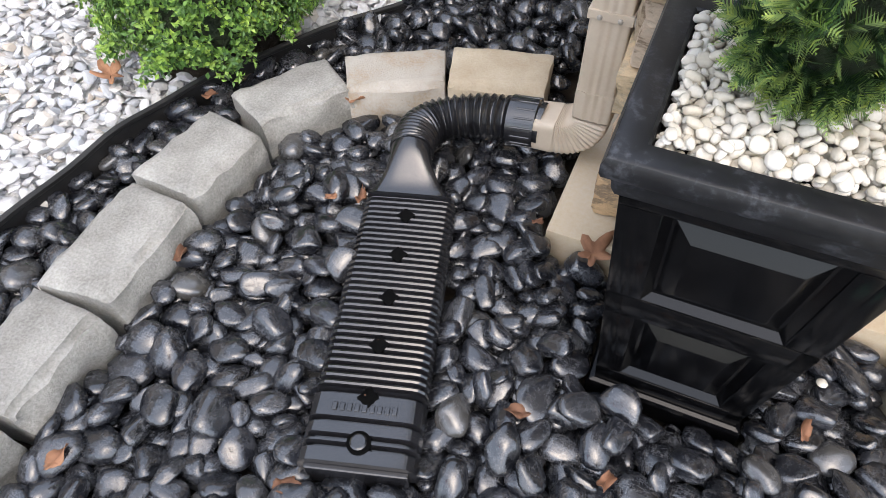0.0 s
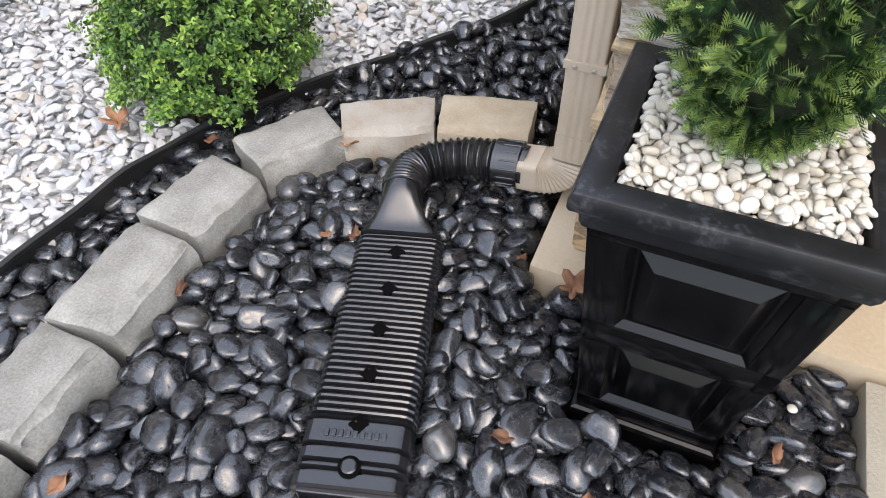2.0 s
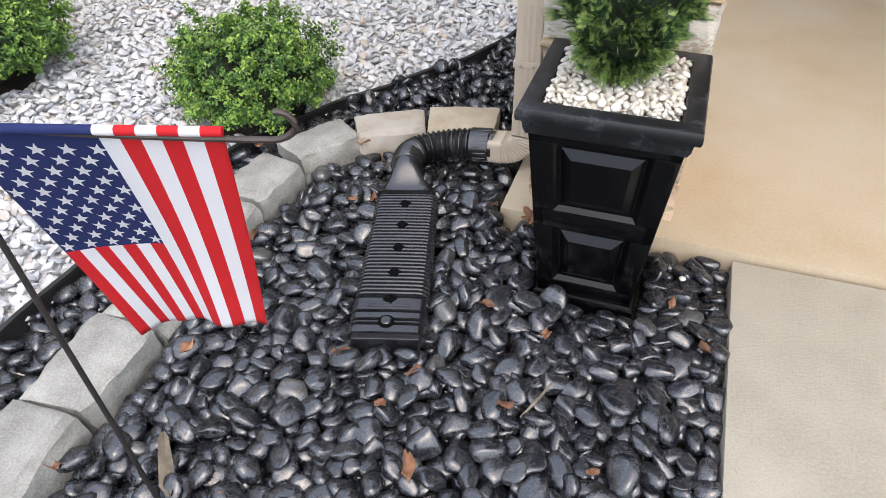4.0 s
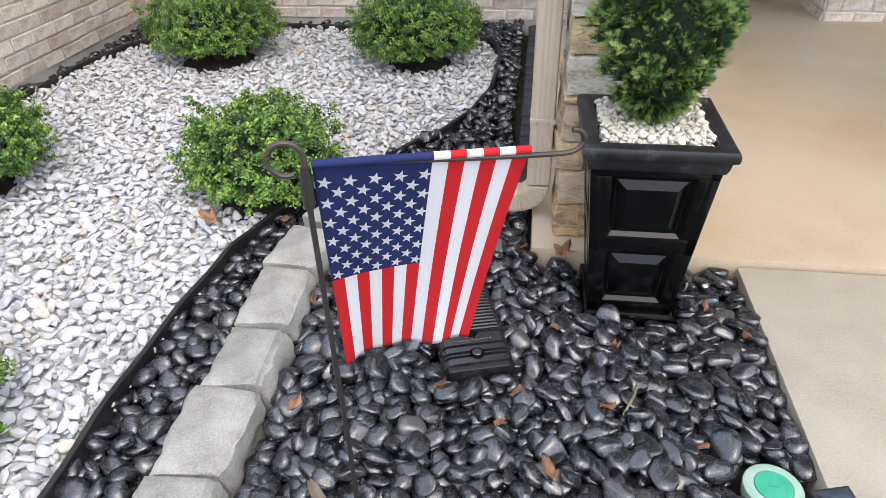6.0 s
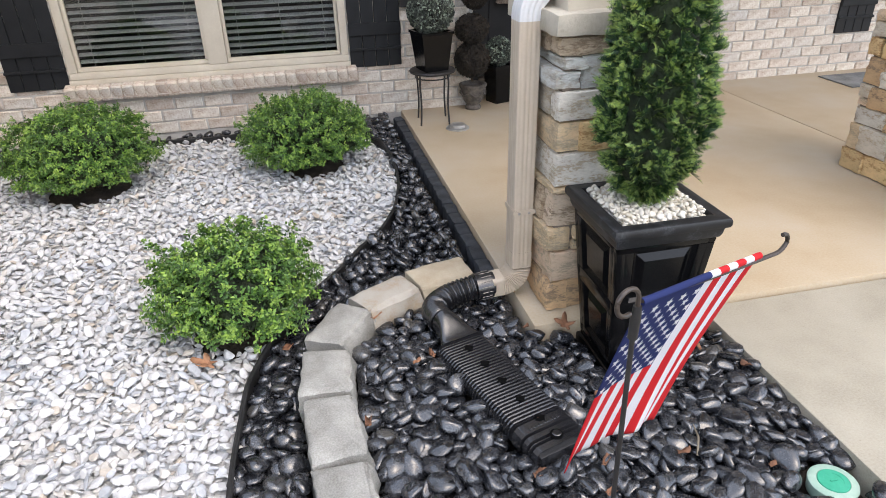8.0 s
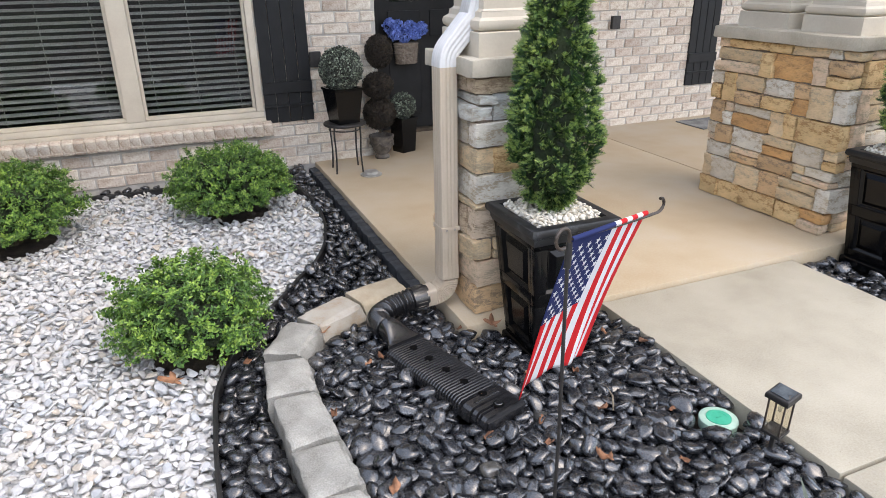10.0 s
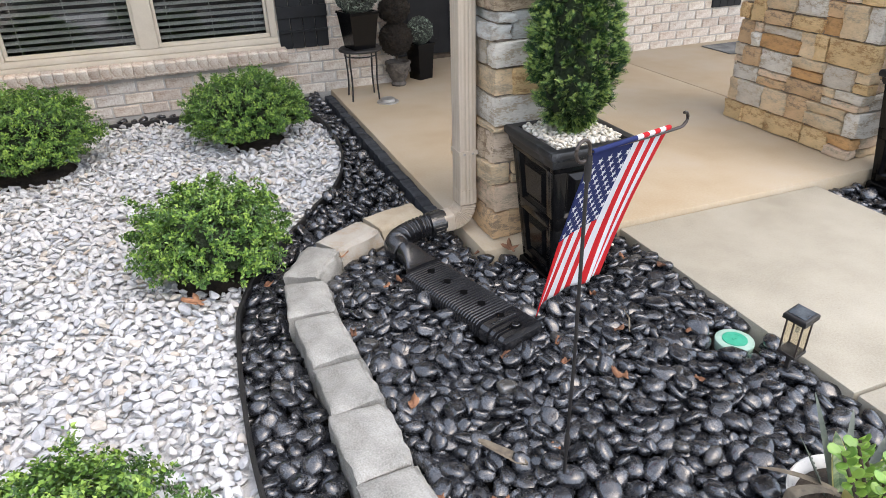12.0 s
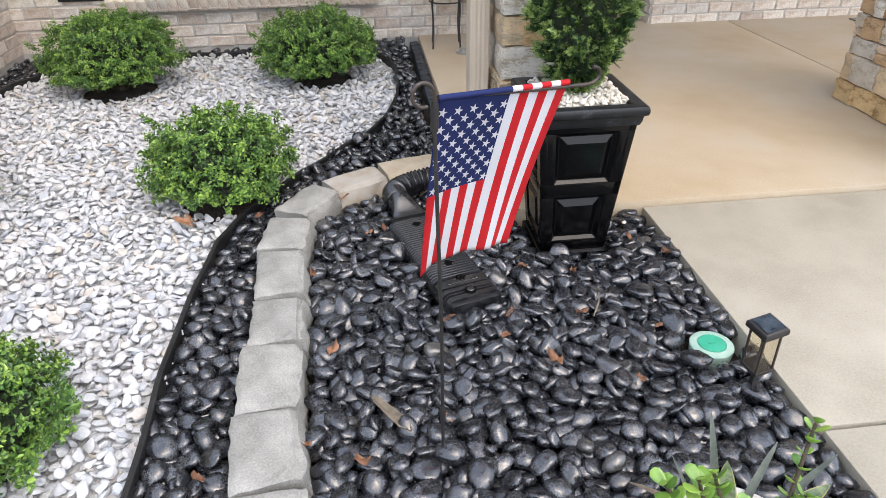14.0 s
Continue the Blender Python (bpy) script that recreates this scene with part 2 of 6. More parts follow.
M_LEAF = surface("boxwood_leaf", [(0.3, (0.042, 0.105, 0.022)), (0.7, (0.105, 0.21, 0.042))], 0.45, 8, 60, 0.0,
                 by_piece=[(0.0, (0.45, 0.5, 0.5)), (0.5, (1, 1, 1)), (0.85, (1.5, 1.4, 1.1)), (1.0, (2.3, 1.9, 1.2))])
M_LEAF_TIP = surface("boxwood_new_leaf", [(0.3, (0.15, 0.28, 0.045)), (0.7, (0.28, 0.42, 0.085))], 0.45, 8, 60, 0.0, by_piece=[(0.0, (0.6, 0.65, 0.6)), (0.6, (1, 1, 1)), (1.0, (1.35, 1.2, 1.0))])
M_CEDAR_TIP = surface("cedar_new_growth", [(0.3, (0.18, 0.28, 0.075)), (0.7, (0.36, 0.46, 0.14))], 0.5, 14, 80, 0.0, by_piece=[(0.0, (0.45, 0.6, 0.7)), (0.6, (1, 1, 1)), (1.0, (1.3, 1.2, 0.8))])
# dark colour standing in for the shade deep inside the crowns
M_CROWN_SHADE = surface("crown_shade", [(0.3, (0.008, 0.014, 0.005)), (0.7, (0.03, 0.05, 0.014))], 0.8, 30, 90, 0.9, depth=0.02)
M_CEDAR = surface("cedar_spray", [(0.3, (0.016, 0.046, 0.022)), (0.7, (0.046, 0.098, 0.036))], 0.5, 10, 80, 0.0,
                  by_piece=[(0.0, (0.5, 0.6, 0.7)), (0.55, (1, 1, 1)), (0.85, (2.0, 1.8, 0.9)), (1.0, (3.4, 2.7, 1.2))])
M_FROST = surface("frosted_boxwood", [(0.3, (0.045, 0.055, 0.042)), (0.7, (0.11, 0.125, 0.10))], 0.6, 10, 80, 0.0, by_piece=[(0, (0.25, 0.25, 0.25)), (0.6, (0.9, 0.9, 0.9)), (0.8, (3, 3, 2.9)), (1, (5.5, 5.5, 5.4))])
# dried foliage; also the painted shade on the topiaries' inner balls
M_DRIED_AND_SHADE = surface("dried_foliage_and_ball_shade", [(0.3, (0.014, 0.011, 0.008)), (0.7, (0.045, 0.034, 0.024))], 0.8, 10, 80, 0.0, by_piece=[(0, (0.5, 0.5, 0.5)), (1, (1.6, 1.5, 1.4))])
M_TWIG = surface("brown_bark", [(0.3, (0.04, 0.028, 0.018)), (0.7, (0.1, 0.075, 0.05))], 0.9, 20, 120, 0.5)
M_JADE = surface("jade_leaf", [(0.3, (0.13, 0.27, 0.045)), (0.7, (0.24, 0.39, 0.075))], 0.32, 12, 60, 0.0, by_piece=[(0, (0.6, 0.7, 0.6)), (1, (1.3, 1.2, 1.1))])
M_ALOE = surface("grey_aloe", [(0.3, (0.05, 0.065, 0.05)), (0.7, (0.12, 0.14, 0.11))], 0.5, 18, 90, 0.1)
M_SNAKE = surface("banded_snake_leaf", [(0.35, (0.06, 0.11, 0.05)), (0.6, (0.26, 0.30, 0.16))], 0.45, 3, 70, 0.1, stretch=(3, 3, 22))
M_SNAKE_EDGE = surface("yellow_leaf_edge", [(0.3, (0.46, 0.42, 0.12)), (0.7, (0.6, 0.56, 0.22))], 0.5, 10, 80, 0.05)
M_DRY = surface("dry_brown_leaf", [(0.3, (0.13, 0.055, 0.026)), (0.7, (0.27, 0.13, 0.07))], 0.8, 18, 90, 0.2, by_piece=[(0, (0.6, 0.6, 0.6)), (0.6, (1, 1, 1)), (1, (1.5, 1.6, 1.6))])
M_STRAW = surface("dead_grey_leaf", [(0.3, (0.09, 0.07, 0.05)), (0.7, (0.24, 0.2, 0.14))], 0.8, 12, 80, 0.3)


def cloth_surface(name, dark, light):
    """Thin woven cloth that lets some light through."""
    m = surface(name, [(0.3, dark), (0.7, light)], 0.85, 5, 500, 0.3, depth=0.0006)
    t = m.node_tree
    b, out = t.nodes["Principled BSDF"], t.nodes["Material Output"]
    through_light = t.nodes.new("ShaderNodeBsdfTranslucent")
    t.links.new(b.inputs["Base Color"].links[0].from_socket, through_light.inputs["Color"])
    mx = t.nodes.new("ShaderNodeMixShader")
    mx.inputs[0].default_value = 0.38
    t.links.new(b.outputs[0], mx.inputs[1]), t.links.new(through_light.outputs[0], mx.inputs[2])
    t.links.new(mx.outputs[0], out.inputs[0])
    return m


M_RED = cloth_surface("red_flag_cloth", (0.62, 0.014, 0.022), (0.72, 0.024, 0.03))
M_WHITE = cloth_surface("white_flag_cloth", (0.80, 0.80, 0.82), (0.87, 0.87, 0.89))
M_BLUE = cloth_surface("navy_flag_cloth", (0.018, 0.029, 0.125), (0.025, 0.04, 0.165))
M_HYDRANGEA = surface("blue_petal", [(0.3, (0.10, 0.17, 0.55)), (0.7, (0.26, 0.36, 0.8))], 0.7, 14, 60, 0.0, by_piece=[(0, (0.6, 0.6, 0.7)), (1, (1.3, 1.3, 1.2))])
M_MAT = surface("grey_door_mat", [(0.3, (0.12, 0.12, 0.12)), (0.7, (0.26, 0.26, 0.25))], 0.95, 8, 150, 0.7)
M_STEEL = surface("brushed_floor_cover", [(0.3, (0.32, 0.31, 0.29)), (0.7, (0.5, 0.49, 0.46))], 0.45, 20, 120, 0.1, metal=0.6)
M_SOLAR = surface("solar_cell", [(0.3, (0.02, 0.03, 0.045)), (0.7, (0.06, 0.08, 0.10))], 0.12, 25, 120, 0.02, coat=0.6)


def glass(name, tint=(1, 1, 1), rough=0.0):
    m = bpy.data.materials.new(name)
    m.use_nodes = True
    t = m.node_tree
    t.nodes.remove(t.nodes["Principled BSDF"])
    clear, shine = node(t, "ShaderNodeBsdfTransparent", Color=(*tint, 1)), node(t, "ShaderNodeBsdfGlossy", Roughness=rough)
    mx = t.nodes.new("ShaderNodeMixShader")
    mx.inputs[0].default_value = 0.055
    t.links.new(clear.outputs[0], mx.inputs[1]), t.links.new(shine.outputs[0], mx.inputs[2])
    t.links.new(mx.outputs[0], t.nodes["Material Output"].inputs[0])
    return m


M_GLASS = glass("window_glass", (0.82, 0.84, 0.84))
M_LAMP_GLASS = glass("amber_lamp_glass", (0.98, 0.96, 0.91))


# ---- mesh helpers ----
def part(name, bm, material, parent=None, label="", smooth=False, sharp=40):
    """One mesh object from a bmesh, under a thing or a part."""
    me = bpy.data.meshes.new(name)
    bm.normal_update()
    bm.to_mesh(me)
    bm.free()
    for m in material if isinstance(material, (list, tuple)) else [material]:
        me.materials.append(m)
    if smooth:
        me.shade_smooth()
        me.set_sharp_from_angle(angle=radians(sharp))
    ob = new(name, me)
    ob.parent = parent
    if label:
        ob["label"] = label
    return ob


def raw(name, verts, faces, material, parent=None, label="", smooth=False, slots=None):
    """One mesh object from arrays."""
    me = bpy.data.meshes.new(name)
    me.from_pydata(verts, [], faces)
    for m in material if isinstance(material, (list, tuple)) else [material]:
        me.materials.append(m)
    if slots is not None:
        me.polygons.foreach_set("material_index", slots)
    if smooth:
        me.shade_smooth()
    ob = new(name, me)
    ob.parent = parent
    if label:
        ob["label"] = label
    return ob


def thing(name, place, label, category, group="", kind=""):
    ob = new(name)
    ob.empty_display_size = 0.05
    ob.matrix_world = place if isinstance(place, Matrix) else Matrix.Translation(place)
    return tagged(ob, label, category, group, kind)


def box(bm, x0, x1, y0, y1, z0, z1, bevel=0.0, seg=2):
    """A box with bevelled edges added to bm."""
    res = bmesh.ops.create_cube(bm, size=1)
    vs = res["verts"]
    for v in vs:
        v.co = Vector((x0 + (v.co.x + 0.5) * (x1 - x0), y0 + (v.co.y + 0.5) * (y1 - y0), z0 + (v.co.z + 0.5) * (z1 - z0)))
    if bevel:
        es = list({e for v in vs for e in v.link_edges})
        bmesh.ops.bevel(bm, geom=es, offset=bevel, segments=seg, affect="EDGES", profile=0.6)
    return bm


def boxed(*a, **k):
    return box(bmesh.new(), *a, **k)


def rings(bm, loops, close_ends=True):
    """Skin over a list of loops of points with equal counts."""
    rows = [[bm.verts.new(p) for p in lp] for lp in loops]
    n = len(rows[0])
    for a, b in zip(rows, rows[1:]):
        for i in range(n):
            bm.faces.new((a[i], a[(i + 1) % n], b[(i + 1) % n], b[i]))
    if close_ends:
        bm.faces.new(rows[0][::-1]), bm.faces.new(rows[-1])
    bmesh.ops.recalc_face_normals(bm, faces=bm.faces)
    return bm


def lathe(profile, n=32, close=True):
    return rings(bmesh.new(), [[(r * math.cos(2 * math.pi * i / n), r * math.sin(2 * math.pi * i / n), z) for i in range(n)] for r, z in profile], close)


def tube(path, radius, n=10, bm=None):
    """A round rod along a path; radius: a number or one for each point."""
    bm = bm or bmesh.new()
    pts = [Vector(p) for p in path]
    up = Vector((0.13, 0.27, 0.95)).normalized()
    loops = []
    for i, p in enumerate(pts):
        d = (pts[min(i + 1, len(pts) - 1)] - pts[max(i - 1, 0)]).normalized()
        s = d.cross(up)
        s = s.normalized() if s.length > 0.05 else Vector((1, 0, 0))
        u = s.cross(d).normalized()
        r = radius[i] if isinstance(radius, (list, tuple)) else radius
        loops.append([p + r * (math.cos(a) * s + math.sin(a) * u) for a in (2 * math.pi * k / n for k in range(n))])
    return rings(bm, loops)


def spline(pts, steps=8, closed=False):
    """Catmull-Rom through points."""
    out, n = [], len(pts)
    P = [Vector(p) for p in pts]
    for i in range(n if closed else n - 1):
        a, b = P[i], P[(i + 1) % n]
        o = P[(i - 1) % n] if closed or i else a
        c = P[(i + 2) % n] if closed or i + 2 < n else b
        for k in range(steps):
            t = k / steps
            out.append(0.5 * (2 * a + (b - o) * t + (2 * o - 5 * a + 4 * b - c) * t * t + (3 * a - o - 3 * b + c) * t ** 3))
    if not closed:
        out.append(P[-1])
    return out


def inside(x, y, poly):
    """Whether points lie in a polygon; x and y are arrays."""
    x, y = np.asarray(x, float), np.asarray(y, float)
    hit = np.zeros(x.shape, bool)
    px, py = poly[:, 0], poly[:, 1]
    j = len(poly) - 1
    for i in range(len(poly)):
        c = (py[i] > y) != (py[j] > y)
        with np.errstate(divide="ignore", invalid="ignore"):
            xi = (px[j] - px[i]) * (y - py[i]) / (py[j] - py[i]) + px[i]
        hit ^= c & (x < xi)
        j = i
    return hit


def stone_mesh(seed, sub, power, rough, freq):
    """Vertices and faces of a rounded stone of radius one; power above 2 makes it blockier."""
    bm = bmesh.new()
    bmesh.ops.create_icosphere(bm, subdivisions=sub, radius=1)
    off = Vector((seed * 7.3, seed * 3.1, seed * 1.7))
    for v in bm.verts:
        d = v.co.normalized()
        k = (abs(d.x) ** power + abs(d.y) ** power + abs(d.z) ** power) ** (-1 / power)
        v.co = d * k * (1 + rough * noise.noise(d * freq + off))
    vs = np.array([v.co[:] for v in bm.verts])
    fs = np.array([[v.index for v in f.verts] for f in bm.faces])
    bm.free()
    return vs, fs


def pebble_mesh(seed, sub):
    """Vertices and faces of a worn pebble: a ball with a few soft facets, smoothed."""
    rnd = random.Random(seed)
    bm = bmesh.new()
    bmesh.ops.create_icosphere(bm, subdivisions=sub, radius=1)
    for v in bm.verts:
        d = v.co.normalized()
        v.co = d * (abs(d.x) ** 3.2 + abs(d.y) ** 3.2 + abs(d.z) ** 3.2) ** (-1 / 3.2)
    for _ in range(rnd.randint(7, 10)):
        n = Vector((rnd.gauss(0, 1), rnd.gauss(0, 1), rnd.gauss(0, 1.0))).normalized()
        d = rnd.uniform(0.64, 0.92)
        for v in bm.verts:
            over = v.co.dot(n) - d
            if over > 0:
                v.co -= n * over * 0.98
    off = Vector((seed * 7.3, seed * 3.1, seed * 1.7))
    for v in bm.verts:
        v.co *= 1 + 0.08 * noise.noise(v.co * 1.2 + off) + 0.02 * noise.noise(v.co * 3.2 + off)
    for _ in range(1 if sub < 3 else 3):
        bmesh.ops.smooth_vert(bm, verts=bm.verts, factor=0.16 if sub < 3 else 0.25, use_axis_x=True, use_axis_y=True, use_axis_z=True)
    vs = np.array([v.co[:] for v in bm.verts])
    vs *= 1.12 / np.abs(vs).max(axis=0) * 0.92
    fs = np.array([[v.index for v in f.verts] for f in bm.faces])
    bm.free()
    return vs, fs


def chip_mesh(seed, cuts):
    """Vertices and faces of a broken chip: a ball with flat cuts."""
    rnd = random.Random(seed)
    bm = bmesh.new()
    bmesh.ops.create_icosphere(bm, subdivisions=2, radius=1)
    for _ in range(cuts):
        n = Vector((rnd.gauss(0, 1), rnd.gauss(0, 1), rnd.gauss(0, 1))).normalized()
        d = rnd.uniform(0.5, 0.78)
        for v in bm.verts:
            over = v.co.dot(n) - d
            if over > 0:
                v.co -= n * over * 0.97
    bmesh.ops.dissolve_degenerate(bm, dist=0.06, edges=bm.edges)
    bmesh.ops.remove_doubles(bm, verts=bm.verts, dist=0.16)
    bmesh.ops.triangulate(bm, faces=bm.faces)
    vs = np.array([v.co[:] for v in bm.verts])
    fs = np.array([[v.index for v in f.verts] for f in bm.faces])
    bm.free()
    return vs, fs


def settle(count, bounds, allowed, sizes, floor, tries, seed, cell=0.006, tilt=0.35, sink=0.25, lean=1.0):
    """Lays stones one on another: each takes the lowest of a few random spots. Returns rows of place, turn matrix and half sizes."""
    rng = np.random.default_rng(seed)
    x0, x1, y0, y1 = bounds
    nx, ny = int((x1 - x0) / cell) + 1, int((y1 - y0) / cell) + 1
    h = np.full((nx, ny), floor)
    cx = rng.uniform(x0, x1, count * tries * 4)
    cy = rng.uniform(y0, y1, count * tries * 4)
    ok = allowed(cx, cy)
    cx, cy = cx[ok], cy[ok]
    count = min(count, len(cx) // tries)
    out = []
    for i in range(count):
        a, b, c = sizes(rng)
        rad = 0.8 * (a + b) / 2
        k = max(1, int(rad / cell))
        best = None
        for j in range(tries):
            x, y = cx[i * tries + j], cy[i * tries + j]
            gx, gy = int((x - x0) / cell), int((y - y0) / cell)
            patch = h[max(gx - k, 0):gx + k + 1:2, max(gy - k, 0):gy + k + 1:2]
            m = patch.mean() + 0.4 * patch.max()
            if best is None or m < best[0]:
                best = (m, x, y, gx, gy)
        _, x, y, gx, gy = best
        ax, ay = max(gx - k, 0), max(gy - k, 0)
        patch = h[ax:gx + k + 1, ay:gy + k + 1]
        if patch.size < 4:
            continue
        z = (1 - sink) * patch.max() + sink * patch.mean() + c * 0.8
        left, right = patch[:patch.shape[0] // 2].mean(), patch[patch.shape[0] // 2:].mean()
        low, high = patch[:, :patch.shape[1] // 2].mean(), patch[:, patch.shape[1] // 2:].mean()
        n = Vector((-lean * (right - left) / max(rad, 0.01), -lean * (high - low) / max(rad, 0.01), 1.0))
        n = (n + Vector((rng.normal(0, tilt), rng.normal(0, tilt), 0)) * 0.6).normalized()
        turn = Vector((0, 0, 1)).rotation_difference(n).to_matrix() @ Matrix.Rotation(rng.uniform(0, 6.283), 3, "Z")
        out.append(((x, y, z), turn, (a, b, c)))
        gxs, gys = np.mgrid[ax:ax + patch.shape[0], ay:ay + patch.shape[1]]
        r2 = ((gxs - gx) ** 2 + (gys - gy) ** 2) / float((k + 0.5) ** 2)
        top = z + c * np.sqrt(np.clip(1 - r2, 0, 1))
        h[ax:gx + k + 1, ay:gy + k + 1] = np.where(r2 < 1, np.maximum(patch, top), patch)
    return out


def joined(name, rows, kinds, material, parent, label, seed, smooth):
    """One mesh out of many stones."""
    rng = random.Random(seed)
    V, F, base = [], [], 0
    for place, turn, size in rows:
        vs, fs = kinds[rng.randrange(len(kinds))]
        V.append((vs * np.array(size)) @ np.array(turn).T + np.array(place))
        F.append(fs + base)
        base += len(vs)
    ob = raw(name, np.concatenate(V).tolist(), np.concatenate(F).tolist(), material, parent, label, smooth)
    return tagged(ob, kind="stuff")

# ---- the plan ----
WALL_Y, SIDE_X, RIGHT_Y, RECESS_X0, RECESS_X1, DOOR_Y = 3.10, -3.80, 3.16, -0.12, 1.29, 3.82
EDGING = spline([(-1.80, -3.2), (-1.81, -2.2), (-1.82, -1.3), (-1.84, -0.8), (-1.82, -0.3), (-1.77, 0.03), (-1.60, 0.39), (-1.34, 0.78), (-1.12, 1.12), (-1.0, 1.5),
                 (-0.955, 1.85), (-0.955, 2.25), (-1.02, 2.52), (-1.25, 2.74), (-1.8, 2.82), (-2.5, 2.84), (-3.05, 2.76), (-3.4, 2.5), (-3.57, 2.1), (-3.63, 1.5), (-3.64, 0.5), (-3.66, -3.2)], 8)
GRAVEL_POLY = np.array([(p[0], p[1]) for p in (Vector((*q, 0)) if len(q) == 2 else q for q in EDGING)])
# concrete blocks of the curb: place of the top's middle, turn, length, depth, surface
BLOCKS = [(-0.985, 0.455, 13, 0.262, 0.17, M_BLOCK_TAN), (-1.242, 0.36, 27, 0.265, 0.16, M_BLOCK_MIX), (-1.452, 0.182, 58, 0.262, 0.16, M_BLOCK),
          (-1.525, -0.108, 84, 0.25, 0.17, M_BLOCK), (-1.522, -0.396, 92, 0.29, 0.165, M_BLOCK), (-1.510, -0.676, 93, 0.24, 0.165, M_BLOCK),
          (-1.508, -0.945, 93, 0.28, 0.175, M_BLOCK), (-1.490, -1.222, 97, 0.255, 0.18, M_BLOCK), (-1.455, -1.50, 98, 0.27, 0.175, M_BLOCK), (-1.415, -1.79, 98, 0.27, 0.175, M_BLOCK)]
PLATE = Matrix.Translation((-1.02, -0.020, 0.008)) @ Matrix.Rotation(math.atan2(-0.959, 0.284), 4, "Z")   # x runs down the plate
PLATE_LEN, PLATE_HALF = 0.625, 0.098
PLANTER = (-0.389, -0.137)
LID = (-0.11, -0.902, -0.030)
POT = (-0.47, -1.69)

# ---- ground ----
bm = bmesh.new()
bmesh.ops.create_circle(bm, cap_ends=True, radius=400, segments=48)
for v in bm.verts:
    v.co.z = -0.105
tagged(part("ground", bm, M_SOIL), "dark soil under the beds and the yard", "ground", kind="structure")


def slab(name, x0, x1, y0, y1, z1, material, label):
    return tagged(part(name, boxed(x0, x1, y0, y1, -0.25, z1, bevel=0.008), material, smooth=True), label, "pavement", kind="structure")


slab("porch_floor", -0.71, 1.988, 0.004, 4.3, 0.022, M_PORCH, "tan stained concrete porch floor with faint cracks")
slab("porch_floor", 1.994, 7.0, 0.075, 4.3, 0.022, M_PORCH, "tan stained concrete porch floor beside the saw joint")
slab("walk_slab", 0.0, 1.255, -1.306, -0.010, 0.0, M_WALK, "pale broomed concrete walk slab beside the pebbles")
slab("walk_slab", 0.0, 1.255, -2.9, -1.318, 0.0, M_WALK, "pale broomed concrete walk slab beside the pebbles")
slab("walk_slab", 0.0, 1.255, -8.0, -2.91, 0.0, M_WALK, "pale broomed concrete walk slab beside the pebbles")
tagged(part("lawn", boxed(-9, -3.95, -30, 12, -0.3, -0.07), M_GROUND), "plain ground past the side wall", "ground", kind="structure")

# white gravel bed: its dusty base, then the chips
bm = bmesh.new()
loop = [bm.verts.new((x, y, -0.035)) for x, y in GRAVEL_POLY]
bm.faces.new(loop)
gravel_bed = part("gravel_bed", bm, M_GRAVEL_BASE)
tagged(gravel_bed, "bed of white marble chips round the shrubs", "gravel", kind="structure")

# black edging round the gravel
bm = bmesh.new()
loops = []
for i, p in enumerate(GRAVEL_POLY):
    a, b = GRAVEL_POLY[max(i - 1, 0)], GRAVEL_POLY[min(i + 1, len(GRAVEL_POLY) - 1)]
    d = (b - a) / np.linalg.norm(b - a)
    n = np.array((d[1], -d[0]))
    wob = 0.004 * math.sin(i * 0.9)
    prof = [(-0.003, -0.12), (-0.003, 0.008), (-0.008, 0.013), (-0.008, 0.022), (0.0, 0.027), (0.008, 0.022), (0.008, 0.013), (0.003, 0.008), (0.003, -0.12)]
    loops.append([(p[0] + n[0] * s, p[1] + n[1] * s, z + wob) for s, z in prof])
tagged(part("edging", rings(bm, loops), M_EDGE, smooth=True), "black plastic landscape edging with a rounded lip", "edging", kind="structure")


# ---- walls ----
def brick_kind(seed, length):
    rnd = random.Random(seed)
    bm = boxed(-length / 2, length / 2, -0.011, 0.06, -0.0385, 0.0385, bevel=0.006, seg=1)
    for v in bm.verts:
        v.co += Vector((rnd.gauss(0, 0.002), rnd.gauss(0, 0.002), rnd.gauss(0, 0.002)))
    me = bpy.data.meshes.new("brick")
    bm.normal_update(), bm.to_mesh(me), bm.free()
    me.materials.append(M_BRICK)
    return me


BRICKS = [brick_kind(i, 0.192) for i in range(5)]
HALF_BRICKS = [brick_kind(i + 9, 0.092) for i in range(3)]
COURSE, PITCH = 0.0862, 0.203
brick_jobs = []     # laid at the end of the file


def brick_wall(name, m, length, height, label, holes=(), thick=0.18):
    """A wall along its local x, with its face at local y = 0 looking to -y; holes: x0, x1, z0, z1."""
    root = thing(name, m, label, "wall", kind="structure")
    xs = sorted({0.0, length, *(v for h in holes for v in h[:2])})
    zs = sorted({-0.2, height, *(v for h in holes for v in h[2:])})
    bm = bmesh.new()
    for xa, xb in zip(xs, xs[1:]):
        for za, zb in zip(zs, zs[1:]):
            if not any(h[0] <= xa and xb <= h[1] and h[2] <= za and zb <= h[3] for h in holes):
                box(bm, xa, xb, -0.002, thick, za, zb)
    bmesh.ops.remove_doubles(bm, verts=bm.verts, dist=1e-5)
    part("backing", bm, M_MORTAR, root)
    brick_jobs.append((root, length, height, holes))
    return root


